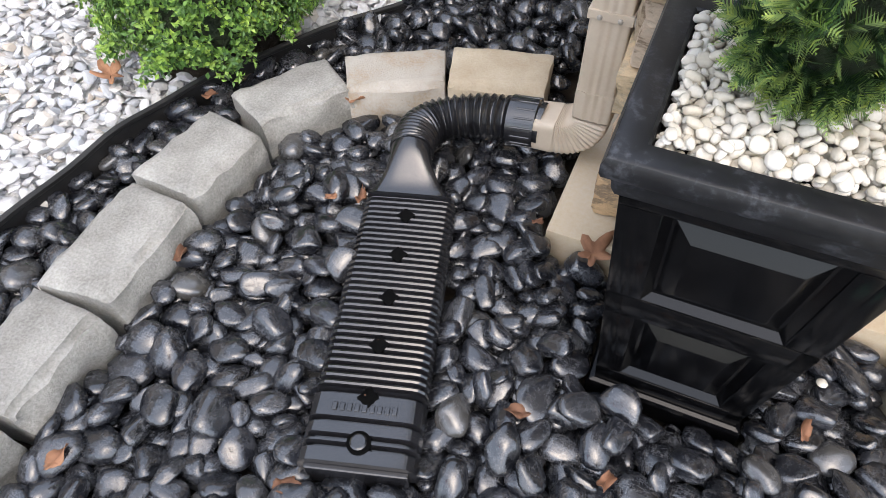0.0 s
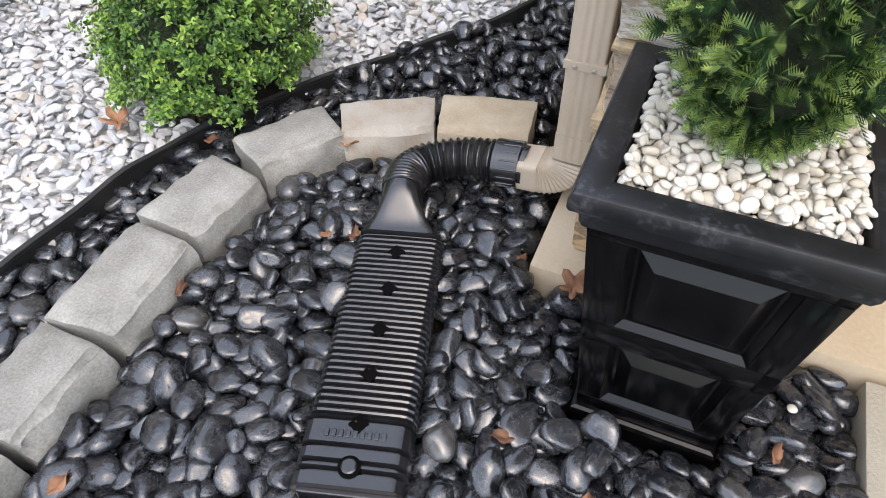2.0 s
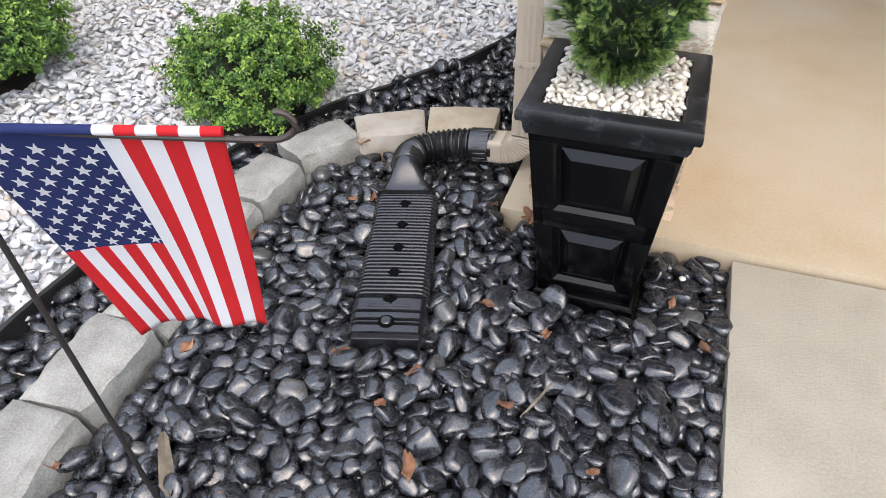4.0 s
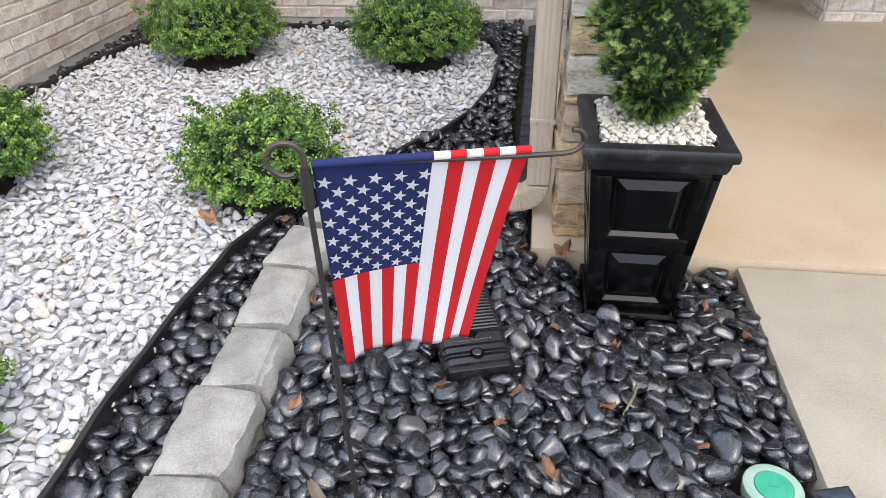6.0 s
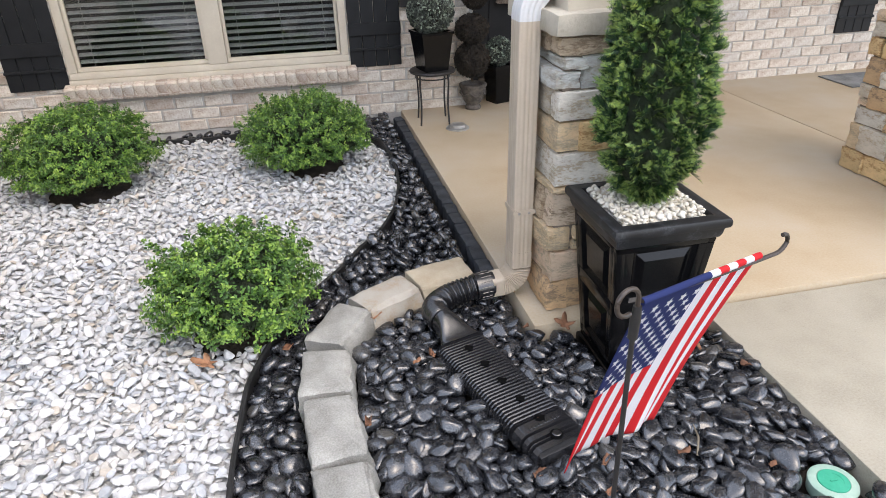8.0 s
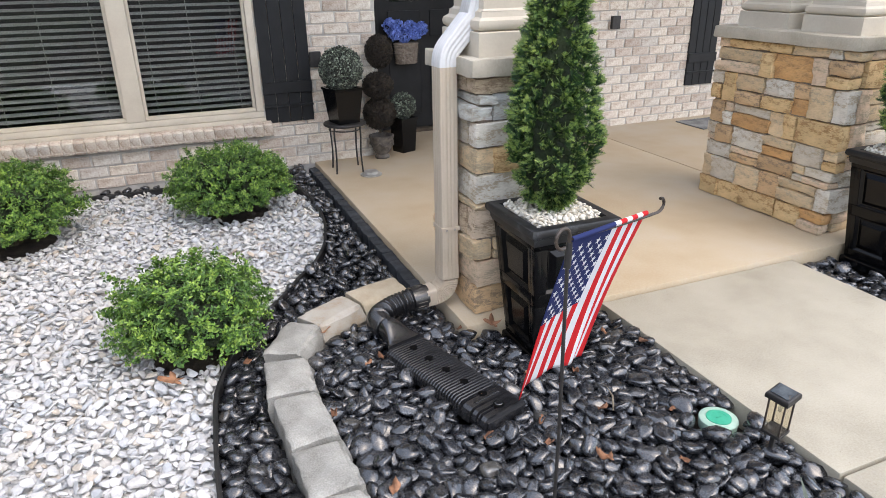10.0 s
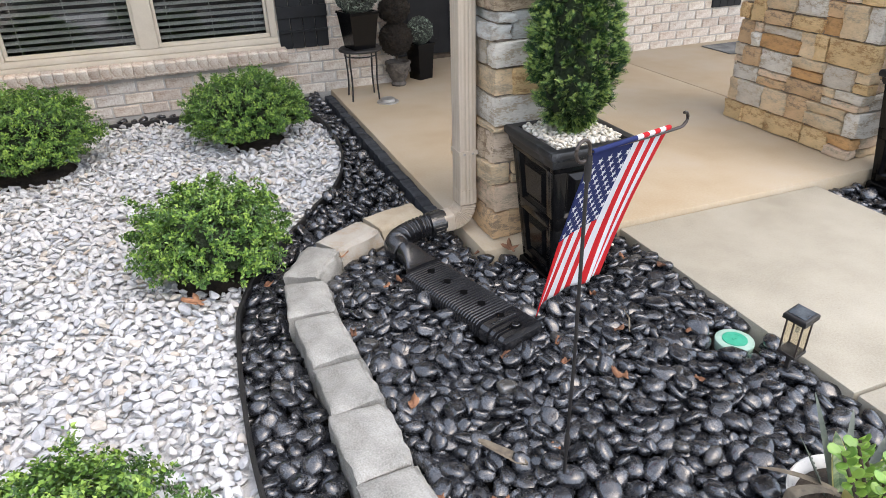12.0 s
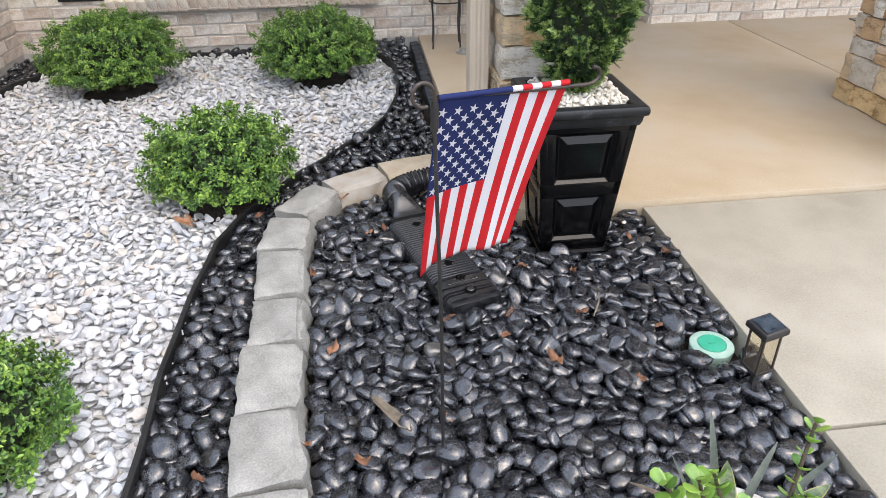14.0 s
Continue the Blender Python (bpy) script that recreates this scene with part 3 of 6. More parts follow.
WIN_X0, WIN_X1, WIN_Z0, WIN_Z1 = -3.02, -1.085, 0.44, 2.0
wall_front = brick_wall("wall_front", pose(SIDE_X, WALL_Y, 0), RECESS_X0 - SIDE_X, 2.6, "whitewashed brick house wall below and beside the window",
                        [(WIN_X0 - SIDE_X, WIN_X1 - SIDE_X, WIN_Z0, WIN_Z1)])
wall_side = brick_wall("wall_side", pose(SIDE_X, WALL_Y - 5.4, 0, 0, 0, 90), 5.4, 2.6, "whitewashed brick side wall along the gravel bed")
wall_right = brick_wall("wall_right", pose(RECESS_X1, RIGHT_Y, 0), 4.6, 2.6, "whitewashed brick wall behind the porch",)
wall_jamb = brick_wall("wall_jamb", pose(RECESS_X1, DOOR_Y + 0.1, 0, 0, 0, -90), DOOR_Y + 0.1 - RIGHT_Y, 2.6, "whitewashed brick return of the door recess")
wall_jamb_left = brick_wall("wall_jamb_left", pose(RECESS_X0, WALL_Y + 0.02, 0, 0, 0, 90), 0.82, 2.6, "whitewashed brick return of the door recess")
tagged(part("wall_back", boxed(RECESS_X0 - 0.2, RECESS_X1 + 0.2, DOOR_Y + 0.06, DOOR_Y + 0.2, -0.2, 2.6), M_MORTAR), "plain wall behind the front door", "wall", kind="structure")
# the house closes above and behind
tagged(part("house_block", boxed(SIDE_X, 6.0, 4.6, 9.0, -0.2, 2.6), M_MORTAR), "plain house body behind the front walls", "wall", kind="structure")

# sloped rowlock sill of bricks under the window
sill = thing("window_sill", (0, WALL_Y, 0), "sloped sill of whitewashed bricks on edge", "sill", kind="structure")
n = 27
for i in range(n):
    w = (WIN_X1 - WIN_X0 + 0.1) / n
    x = WIN_X0 - 0.05 + w * (i + 0.5)
    b = boxed(-w / 2 + 0.002, w / 2 - 0.002, -0.075, 0.06, -0.05, 0.05, bevel=0.006, seg=1)
    ob = part("brick", b, M_BRICK, sill)
    ob.matrix_local = pose(x, -0.012, 0.36 + random.uniform(-0.003, 0.003), 16, 0, 0)
part("mortar_bed", boxed(WIN_X0 - 0.05, WIN_X1 + 0.05, -0.078, 0.05, 0.31, 0.395), M_BRICK, sill)

# window with two sashes, blinds behind the glass, and a box painted as a dark room
window = thing("window_1", (0, WALL_Y, 0), "double window with beige frame and half-open blinds", "window", kind="structure")
mid = -2.02
def bar(nm, x0, x1, z0, z1, y0=-0.03, y1=0.05, parent=window, bev=0.006):
    return part(nm, boxed(x0, x1, y0, y1, z0, z1, bevel=bev), M_TRIM, parent, smooth=True)
bar("window_frame", WIN_X0, WIN_X1, WIN_Z0, WIN_Z0 + 0.045), bar("window_frame", WIN_X0, WIN_X1, WIN_Z1 - 0.05, WIN_Z1)
bar("window_frame", WIN_X0, WIN_X0 + 0.055, WIN_Z0 + 0.046, WIN_Z1 - 0.051), bar("window_frame", WIN_X1 - 0.055, WIN_X1, WIN_Z0 + 0.046, WIN_Z1 - 0.051)
bar("mullion", mid - 0.065, mid + 0.065, WIN_Z0 + 0.046, WIN_Z1 - 0.051, -0.036)
bar("apron", WIN_X0 - 0.01, WIN_X1 + 0.01, WIN_Z0 - 0.035, WIN_Z0 - 0.002, -0.04)
for x0, x1 in ((WIN_X0 + 0.056, mid - 0.066), (mid + 0.066, WIN_X1 - 0.056)):
    sash = part("sash", boxed(x0, x1, 0.0, 0.035, WIN_Z0 + 0.047, WIN_Z0 + 0.075, bevel=0.004), M_TRIM, window)
    for xa, xb in ((x0, x0 + 0.022), (x1 - 0.022, x1)):
        part("stile", boxed(xa, xb, 0.001, 0.034, WIN_Z0 + 0.076, WIN_Z1 - 0.052, bevel=0.003), M_TRIM, sash)
    pane = part("pane", boxed(x0 + 0.023, x1 - 0.023, 0.014, 0.018, WIN_Z0 + 0.076, WIN_Z1 - 0.052), M_GLASS, window, "window glass pane")
    pane.visible_shadow = False
    z = WIN_Z0 + 0.10
    blind = new("blind")
    blind.parent = window
    while z < WIN_Z1 - 0.06:
        b = bmesh.new()
        box(b, x0 + 0.01, x1 - 0.01, -0.024, 0.024, -0.0015, 0.0015)
        ob = part("slat", b, M_BLIND, blind)
        ob.matrix_local = pose(0, 0.085, z + random.uniform(-0.002, 0.002), 20, 0, 0)
        z += 0.047
    for f in (0.12, 0.5, 0.88):
        b = tube([(x0 + f * (x1 - x0), 0.058, WIN_Z0 + 0.06), (x0 + f * (x1 - x0), 0.058, WIN_Z1 - 0.06)], 0.0025, 5)
        part("ladder_cord", b, M_BLIND, blind)
# closed box in near-black, so the unlit room is only its colour
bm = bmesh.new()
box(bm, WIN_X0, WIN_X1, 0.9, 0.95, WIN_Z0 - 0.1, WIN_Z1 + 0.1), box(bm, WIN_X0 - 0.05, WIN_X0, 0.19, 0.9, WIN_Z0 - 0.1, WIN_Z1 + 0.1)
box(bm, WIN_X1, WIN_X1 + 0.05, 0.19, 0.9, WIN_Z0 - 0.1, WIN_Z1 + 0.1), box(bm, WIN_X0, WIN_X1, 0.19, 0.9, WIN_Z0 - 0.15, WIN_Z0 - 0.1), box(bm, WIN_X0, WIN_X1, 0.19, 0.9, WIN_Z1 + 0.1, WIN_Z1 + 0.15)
part("room_box", bm, M_ROOM_DIM, window, "box coloured near-black as the unlit room behind the blinds")


def shutter(x0, x1, y, z0=0.385, z1=2.0):
    root = thing("shutter", ((x0 + x1) / 2, y, z0), "charcoal board-and-batten shutter fixed beside a window", "shutter", "window shutters")
    w = x1 - x0
    for i in range(4):
        xa = -w / 2 + w * i / 4
        part("board", boxed(xa + 0.002, xa + w / 4 - 0.002, -0.022, 0.0, 0, z1 - z0, bevel=0.003, seg=1), M_SHUTTER, root)
    for z in (0.12, 0.23, 1.3):
        part("batten", boxed(-w / 2, w / 2, -0.04, -0.0225, z, z + 0.09 if z != 0.12 else z + 0.02, bevel=0.003, seg=1), M_SHUTTER, root)
    return root


shutter(WIN_X1 + 0.012, WIN_X1 + 0.40, WALL_Y - 0.004)
shutter(WIN_X0 - 0.40, WIN_X0 - 0.012, WALL_Y - 0.004)
shutter(3.2, 3.56, RIGHT_Y - 0.004, 0.36)

# front door in its recess
door = thing("door_1", (0, DOOR_Y, 0), "black panelled front door deep in the entry", "door", kind="structure")
part("leaf", boxed(0.12, 1.05, 0.0, 0.045, 0.06, 2.1, bevel=0.003), M_DOOR, door)
for x0, x1 in ((0.22, 0.54), (0.64, 0.96)):
    part("panel", boxed(x0, x1, -0.012, -0.001, 0.2, 0.78, bevel=0.008), M_DOOR, door)
    part("panel", boxed(x0, x1, -0.012, -0.001, 0.92, 1.16, bevel=0.008), M_DOOR, door)
    part("pane", boxed(x0, x1, -0.008, -0.002, 1.24, 1.95), M_GLASS, door)
part("door_frame", boxed(0.04, 0.117, -0.03, 0.055, 0.0, 2.2, bevel=0.004), M_DOOR, door), part("door_frame", boxed(1.053, 1.13, -0.03, 0.055, 0.0, 2.2, bevel=0.004), M_DOOR, door)
part("threshold", boxed(0.118, 1.052, -0.06, 0.05, 0.0, 0.055, bevel=0.006), M_TWIG, door, "dark wood threshold")
for x0, x1 in ((RECESS_X0 + 0.005, 0.038), (1.132, RECESS_X1 - 0.005)):
    part("side_panel", boxed(x0, x1, 0.0, 0.04, 0.3, 2.2), M_DOOR, door)
    part("side_base", boxed(x0, x1, -0.02, 0.04, 0.0, 0.298, bevel=0.004), M_BRICK, door, "brick base beside the door")

tagged(part("recess_ceiling", boxed(RECESS_X0 - 0.2, RECESS_X1 + 0.2, WALL_Y + 0.1, DOOR_Y + 0.2, 2.25, 2.4), M_TRIM), "plain ceiling of the door recess", "ceiling", kind="structure")

# ---- stone pillars ----
stone_jobs = []


def stone_pillar(x0, x1, y0, y1, z1, seed, label, group):
    root = thing("stone_pillar", (0, 0, 0.022), label, "pillar", group)
    part("core", boxed(x0 + 0.018, x1 - 0.018, y0 + 0.018, y1 - 0.018, 0, z1 - 0.013), M_STONE_MORTAR, root)
    stone_jobs.append((root, x0, x1, y0, y1, z1 - 0.012, seed))
    cap = bmesh.new()
    box(cap, x0 - 0.03, x1 + 0.03, y0 - 0.03, y1 + 0.03, z1 - 0.012, z1 + 0.06, bevel=0.008, seg=2)
    bmesh.ops.subdivide_edges(cap, edges=[e for e in cap.edges if e.calc_length() > 0.1], cuts=9, use_grid_fill=True)
    for v in cap.verts:
        v.co += 0.006 * noise.noise_vector(v.co * 22)
    part("cap", cap, M_CAP, root, "rough cut stone cap", smooth=True)
    return root


def column(cx, cy, z, w=0.32):
    root = thing("porch_column", (cx, cy, z), "beige painted square porch column on a moulded base", "column", "porch columns")
    def sq(prof):
        return rings(bmesh.new(), [[(-h, -h, q), (h, -h, q), (h, h, q), (-h, h, q)] for h, q in prof])
    part("plinth", sq([(w / 2 + 0.03, 0), (w / 2 + 0.03, 0.10), (w / 2 + 0.026, 0.104)]), M_TRIM, root)
    part("moulding", sq([(w / 2 + 0.012, 0.105), (w / 2 + 0.026, 0.115), (w / 2 + 0.03, 0.13), (w / 2 + 0.026, 0.146), (w / 2 + 0.008, 0.158), (w / 2 + 0.004, 0.18)]), M_TRIM, root, smooth=True)
    part("shaft", sq([(w / 2, 0.181), (w / 2 - 0.01, 0.19), (w / 2 - 0.01, 4.345 - z)]), M_TRIM, root)
    return root


stone_pillar(-0.63, -0.19, 0.09, 0.55, 1.09, 3, "stacked tan and grey stone pillar behind the planter", "stone pillars")
column(-0.41, 0.32, 1.165)
stone_pillar(1.64, 2.15, 0.15, 1.14, 1.06, 8, "wide stacked pillar of golden and grey ledge stone", "stone pillars")
column(1.90, 0.40, 1.13)
column(1.90, 0.88, 1.13)


# porch roof, and eaves added unseen to shade the window wall; both above the view
tagged(part("porch_ceiling", boxed(-0.62, 7.0, 0.05, 4.7, 4.35, 4.55), M_TRIM), "plain painted porch ceiling over the columns", "ceiling", kind="structure")
tagged(part("eaves", boxed(SIDE_X - 0.3, -0.64, WALL_Y - 0.8, 9.2, 2.62, 2.8), M_TRIM), "unseen eaves added to shade the brick wall at the window", "eaves", kind="structure")
tagged(part("upper_wall", boxed(SIDE_X, 6.0, DOOR_Y + 0.25, DOOR_Y + 0.4, 2.81, 4.34), M_MORTAR), "plain upper house wall under the porch ceiling", "wall", kind="structure")

# ---- curb blocks ----
def curb_block(x, y, turn, length, depth, material, seed):
    rnd = random.Random(seed)
    top, h = 0.058 + rnd.uniform(-0.006, 0.006), 0.15
    bm = bmesh.new()
    box(bm, -0.5, 0.5, -0.5, 0.5, -1, 0)
    bmesh.ops.subdivide_edges(bm, edges=bm.edges[:], cuts=9, use_grid_fill=True)
    off = Vector((seed * 3.3, seed * 1.9, 0))
    for v in bm.verts:
        u, w, q = v.co
        u, w = (math.copysign(0.5 * (1 - (1 - 2 * abs(k)) ** 1.7), k) for k in (max(-0.5, min(0.5, u)), max(-0.5, min(0.5, w))))
        taper = 1.03 - 0.10 * (0.5 - w)      # wider on the outer side
        px, py, pz = u * length * taper, w * depth, q * h
        ed = max(0.0, 1 - (0.5 - abs(u)) * length / 0.02) ** 2 + max(0.0, 1 - (0.5 - abs(w)) * depth / 0.02) ** 2
        if q > -0.01:
            pz -= 0.008 * min(ed, 1.5)
        chip = noise.noise(Vector((px, py, pz)) * 22 + off) * 0.008 + noise.noise(Vector((px, py, pz)) * 60 + off) * 0.003
        if w < -0.45:      # split face on the inner side
            rough_face = noise.noise(Vector((px * 9, pz * 9, 0)) + off)
            py -= 0.013 * min(1.0, -q * 2.2) + 2.2 * chip + 0.008 * rough_face
            if q > -0.01:
                py += 0.003 + 0.002 * noise.noise(Vector((px * 14, 3.7, 0)) + off)
                pz -= 0.007 + 0.009 * noise.noise(Vector((px * 17, 1.7, 0)) + off)
        if w > 0.45:
            py += 1.2 * chip
        if abs(u) > 0.45:
            px += math.copysign(0.6 * chip, u)
        if q > -0.01:
            pz += 0.35 * chip
        v.co = (px, py, pz)
    ob = part("curb_block", bm, material, smooth=True, sharp=50)
    ob.matrix_world = pose(x, y, top, rnd.uniform(-1.5, 1.5), rnd.uniform(-1.5, 1.5), turn)
    words = {M_BLOCK: "grey split-face concrete block in the curved curb", M_BLOCK_TAN: "tan split-face concrete block at the curb's end", M_BLOCK_MIX: "buff and grey split-face concrete curb block"}
    return tagged(ob, words[material], "concrete block", "curb blocks")


for i, (x, y, a, l, d, m) in enumerate(BLOCKS):
    curb_block(x, y, a, l, d, m, i + 2)

# ---- black edging stones along the porch ----
for i in range(19):
    y = 0.57 + i * 0.133
    b = boxed(-0.034, 0.034, -0.064, 0.064, -0.1, 0.0, bevel=0.012)
    bmesh.ops.subdivide_edges(b, edges=[e for e in b.edges if e.calc_length() > 0.05], cuts=3, use_grid_fill=True)
    for v in b.verts:
        v.co += 0.007 * noise.noise_vector(v.co * 30 + Vector((i * 3, 0, 0)))
    ob = part("edging_stone", b, M_STRIP, smooth=True)
    ob.matrix_world = pose(-0.75, y, -0.004, random.uniform(-2, 2), random.uniform(-3, 3), random.uniform(-3, 3))
    tagged(ob, "black textured edging stone laid along the porch", "edging stone", "porch edging stones")


# ---- planters ----
def planter(cx, cy, label, group="tapered planters"):
    root = thing("planter", (cx, cy, -0.085), label, "planter", group)
    H, RIM = 0.665, 0.205
    hb, ht = 0.128, 0.178       # half widths of the body at foot and under the rim
    z0, z1 = 0.03, H - 0.065
    def half(z):
        return hb + (ht - hb) * (z - z0) / (z1 - z0)
    def sq(prof):
        return rings(bmesh.new(), [[(-h, -h, q), (h, -h, q), (h, h, q), (-h, h, q)] for h, q in prof])
    foot = sq([(hb + 0.015, 0), (hb + 0.015, 0.045), (hb + 0.011, 0.053), (hb + 0.004, 0.056), (hb - 0.01, 0.058)])
    part("foot", foot, M_BLACK_POLY, root)
    core = sq([(half(0.05) - 0.022, 0.05), (half(z1) - 0.022, z1), (half(z1) - 0.03, z1 + 0.001)])
    part("core", core, M_BLACK_POLY, root)
    # four framed faces, each with two raised panels
    for k in range(4):
        face = new("face")
        face.parent = root
        face.matrix_local = pose(0, 0, 0, 0, 0, 90 * k)
        def strip(nm, xa0, xb0, za, xa1, xb1, zb, d0, d1, bev=0.0):
            """A slanting plate between two heights: half-width fractions at both, depths from the face."""
            bm = bmesh.new()
            pts = []
            for d in (d1, d0):
                for xa, xb, z in ((xa0, xb0, za), (xa1, xb1, zb)):
                    h = half(z)
                    pts.append([(xa * h, -(h - d), z), (xb * h, -(h - d), z)])
            vs = [[bm.verts.new(p) for p in row] for row in pts]
            a, b, c, d = vs
            for q in ((a[0], a[1], b[1], b[0]), (c[1], c[0], d[0], d[1]), (a[1], a[0], c[0], c[1]), (b[0], b[1], d[1], d[0]), (a[0], b[0], d[0], c[0]), (b[1], a[1], c[1], d[1])):
                bm.faces.new(q)
            bmesh.ops.recalc_face_normals(bm, faces=bm.faces)
            if bev:
                bmesh.ops.bevel(bm, geom=bm.edges[:], offset=bev, segments=2, affect="EDGES", profile=0.5)
            return part(nm, bm, M_BLACK_POLY, face, smooth=True)
        zs = [(0.103, 0.303), (0.36, 0.568)]
        strip("rail", -1, 1, 0.057, -1, 1, zs[0][0], 0.0, 0.03, 0.003)
        strip("rail", -1, 1, zs[0][1], -1, 1, zs[1][0], 0.0, 0.03, 0.003)
        strip("rail", -1, 1, zs[1][1], -1, 1, z1, 0.0, 0.03, 0.003)
        for za, zb in zs:
            strip("stile", -1, -0.66, za, -1, -0.66, zb, 0.0005, 0.03, 0.003)
            strip("stile", 0.66, 1, za, 0.66, 1, zb, 0.0005, 0.03, 0.003)
            # raised panel: a shallow pyramid with a flat top
            bm = bmesh.new()
            def quad(f, ins, d):
                out = []
                for sx, z in ((-1, za + ins), (1, za + ins), (1, zb - ins), (-1, zb - ins)):
                    h = half(z)
                    out.append((sx * (0.66 * h - f), -(h - d), z))
                return out
            rings(bm, [quad(-0.002, -0.002, 0.02), quad(-0.001, -0.001, 0.003), quad(0.012, 0.012, 0.016), quad(0.017, 0.017, 0.0165), quad(0.042, 0.042, 0.001), quad(0.044, 0.044, 0.001)])
            part("panel", bm, M_BLACK_POLY, face)
    rim = bmesh.new()
    prof = [(ht + 0.004, H - 0.075), (ht + 0.010, H - 0.06), (RIM - 0.016, H - 0.05), (RIM - 0.014, H - 0.04), (RIM - 0.003, H - 0.034), (RIM, H - 0.026), (RIM, H - 0.012), (RIM - 0.004, H - 0.003), (RIM - 0.010, H),
            (RIM - 0.044, H - 0.002), (RIM - 0.048, H - 0.006), (RIM - 0.051, H - 0.03), (RIM - 0.055, H - 0.09)]
    rings(rim, [[(-h, -h, q), (h, -h, q), (h, h, q), (-h, h, q)] for h, q in prof], False)
    part("rim", rim, M_BLACK_RIM, root, "scuffed black rim", smooth=True, sharp=35)
    part("soil", boxed(-RIM + 0.052, RIM - 0.052, -RIM + 0.052, RIM - 0.052, H - 0.1, H - 0.036), M_SOIL, root)
    return root


planter(*PLANTER, "black tapered square planter with raised panels")
planter(1.77, -0.16, "black tapered square planter beside the wide pillar")


# ---- downspout and drain ----
def ribbed(path, half, name, material, parent, label="", fold=0.0, flutes=True):
    """A square-ish fluted pipe along a path of (point, side, up)."""
    loops = []
    for i, (p, s, u) in enumerate(path):
        lp = []
        n = 112
        for k in range(n):
            a = 2 * math.pi * k / n
            c, d = math.cos(a), math.sin(a)
            r = (abs(c) ** 7 + abs(d) ** 7) ** (-1 / 7)
            q = 1 - (0.045 * (0.5 - 0.5 * math.cos(8 * a * 2)) if flutes else 0) - (fold if i % 2 else 0)
            lp.append(Vector(p) + s * (c * r * q * half[0]) + u * (d * r * q * half[1]))
        loops.append(lp)
    return part(name, rings(bmesh.new(), loops), material, parent, label, smooth=True, sharp=18 if fold else 60)


spout = thing("downspout", (-0.695, 0.264, 0), "tan fluted aluminium downspout strapped to the stone pillar", "downspout")
X, Y, Z = Vector((1, 0, 0)), Vector((0, 1, 0)), Vector((0, 0, 1))
ribbed([((0, 0, 0.20), X, Y), ((0, 0, 1.14), X, Y)], (0.043, 0.05), "pipe", M_SPOUT, spout)
ribbed([((0, 0, 0.165), X, Y), ((0, 0, 0.235), X, Y)], (0.0445, 0.0515), "collar", M_SPOUT, spout)
bend = []
for i in range(27):
    a = radians(90 * i / 26)
    c = Vector((-0.075, -0.004 * i / 26, 0.16))
    p = c + Vector((0.075 * math.cos(a), 0, -0.075 * math.sin(a)))
    out = Vector((math.cos(a), 0, -math.sin(a)))
    bend.append((p, out, Y))
bend.append((bend[-1][0] + Vector((-0.062, -0.006, -0.002)), bend[-1][1], Y))
ribbed(bend, (0.043, 0.05), "lower_elbow", M_SPOUT, spout, "tan crimped elbow", fold=0.055, flutes=False)
up = [((0, 0, 1.13), X, Y)]
for i in range(9):
    a = radians(48 * i / 8)
    up.append((Vector((0.07 - 0.07 * math.cos(a), 0, 1.14 + 0.09 * math.sin(a))), Vector((math.cos(a), 0, -math.sin(a))), Y))
e = up[-1]
up.append((e[0] + Vector((0.10, 0.0, 0.11)), e[1], Y))
ribbed(up, (0.0435, 0.0505), "upper_elbow", M_SPOUT_WHITE, spout, "white painted upper elbow")
ribbed([(e[0] + Vector((0.09, 0, 0.10)), e[1], Y), (e[0] + Vector((0.13, 0, 0.22)), X, Y), (e[0] + Vector((0.13, 0, 1.9)), X, Y)], (0.042, 0.049), "upper_pipe", M_SPOUT_WHITE, spout)
b = boxed(-0.0445, 0.0445, -0.0515, 0.0515, 0.405, 0.425, bevel=0.001)
part("strap", b, M_SPOUT, spout, "painted metal strap")
part("strap_tab", boxed(0.045, 0.08, -0.05, -0.047, 0.406, 0.424, bevel=0.001), M_STRAP, spout)
for x, y in ((-0.02, -0.0535), (0.02, -0.0535)):
    b = lathe([(0.0055, 0), (0.0055, 0.002), (0.003, 0.004)], 10)
    bmesh.ops.rotate(b, verts=b.verts, matrix=Matrix.Rotation(radians(90), 3, "X"))
    bmesh.ops.translate(b, verts=b.verts, vec=(x, y + 0.002, 0.412))
    part("screw", b, M_STRAP, spout)

# flexible corrugated pipe from the elbow to the drain plate
drain = thing("drain_diffuser", (-1.02, -0.020, 0.008), "black plastic downspout diffuser with ribbed plate and holes", "drain")
drain_inv = Matrix.Translation((1.02, 0.020, -0.008))
flex = spline([(-0.83, 0.254, 0.083), (-0.895, 0.252, 0.08), (-0.975, 0.242, 0.068), (-1.043, 0.208, 0.06), (-1.075, 0.16, 0.057), (-1.072, 0.11, 0.06), (-1.063, 0.08, 0.058)], 22)
path = [drain_inv @ p for p in flex]
total = len(path)
radii = [(0.055 - 0.006 * max(0.0, i / total - 0.55)) - (0.0085 if i / total < 0.62 else 0.003) * (0.5 + 0.5 * math.cos(i / total * 2 * math.pi * 28)) for i in range(total)]
part("corrugated_hose", tube(path, radii, 24), M_BLACK_PLASTIC, drain, "black corrugated hose", smooth=True, sharp=70)
b = tube([drain_inv @ Vector(p) for p in ((-0.805, 0.256, 0.085), (-0.817, 0.256, 0.085), (-0.818, 0.256, 0.085), (-0.883, 0.252, 0.081), (-0.884, 0.252, 0.081))], [0.052, 0.052, 0.059, 0.059, 0.05], 16)
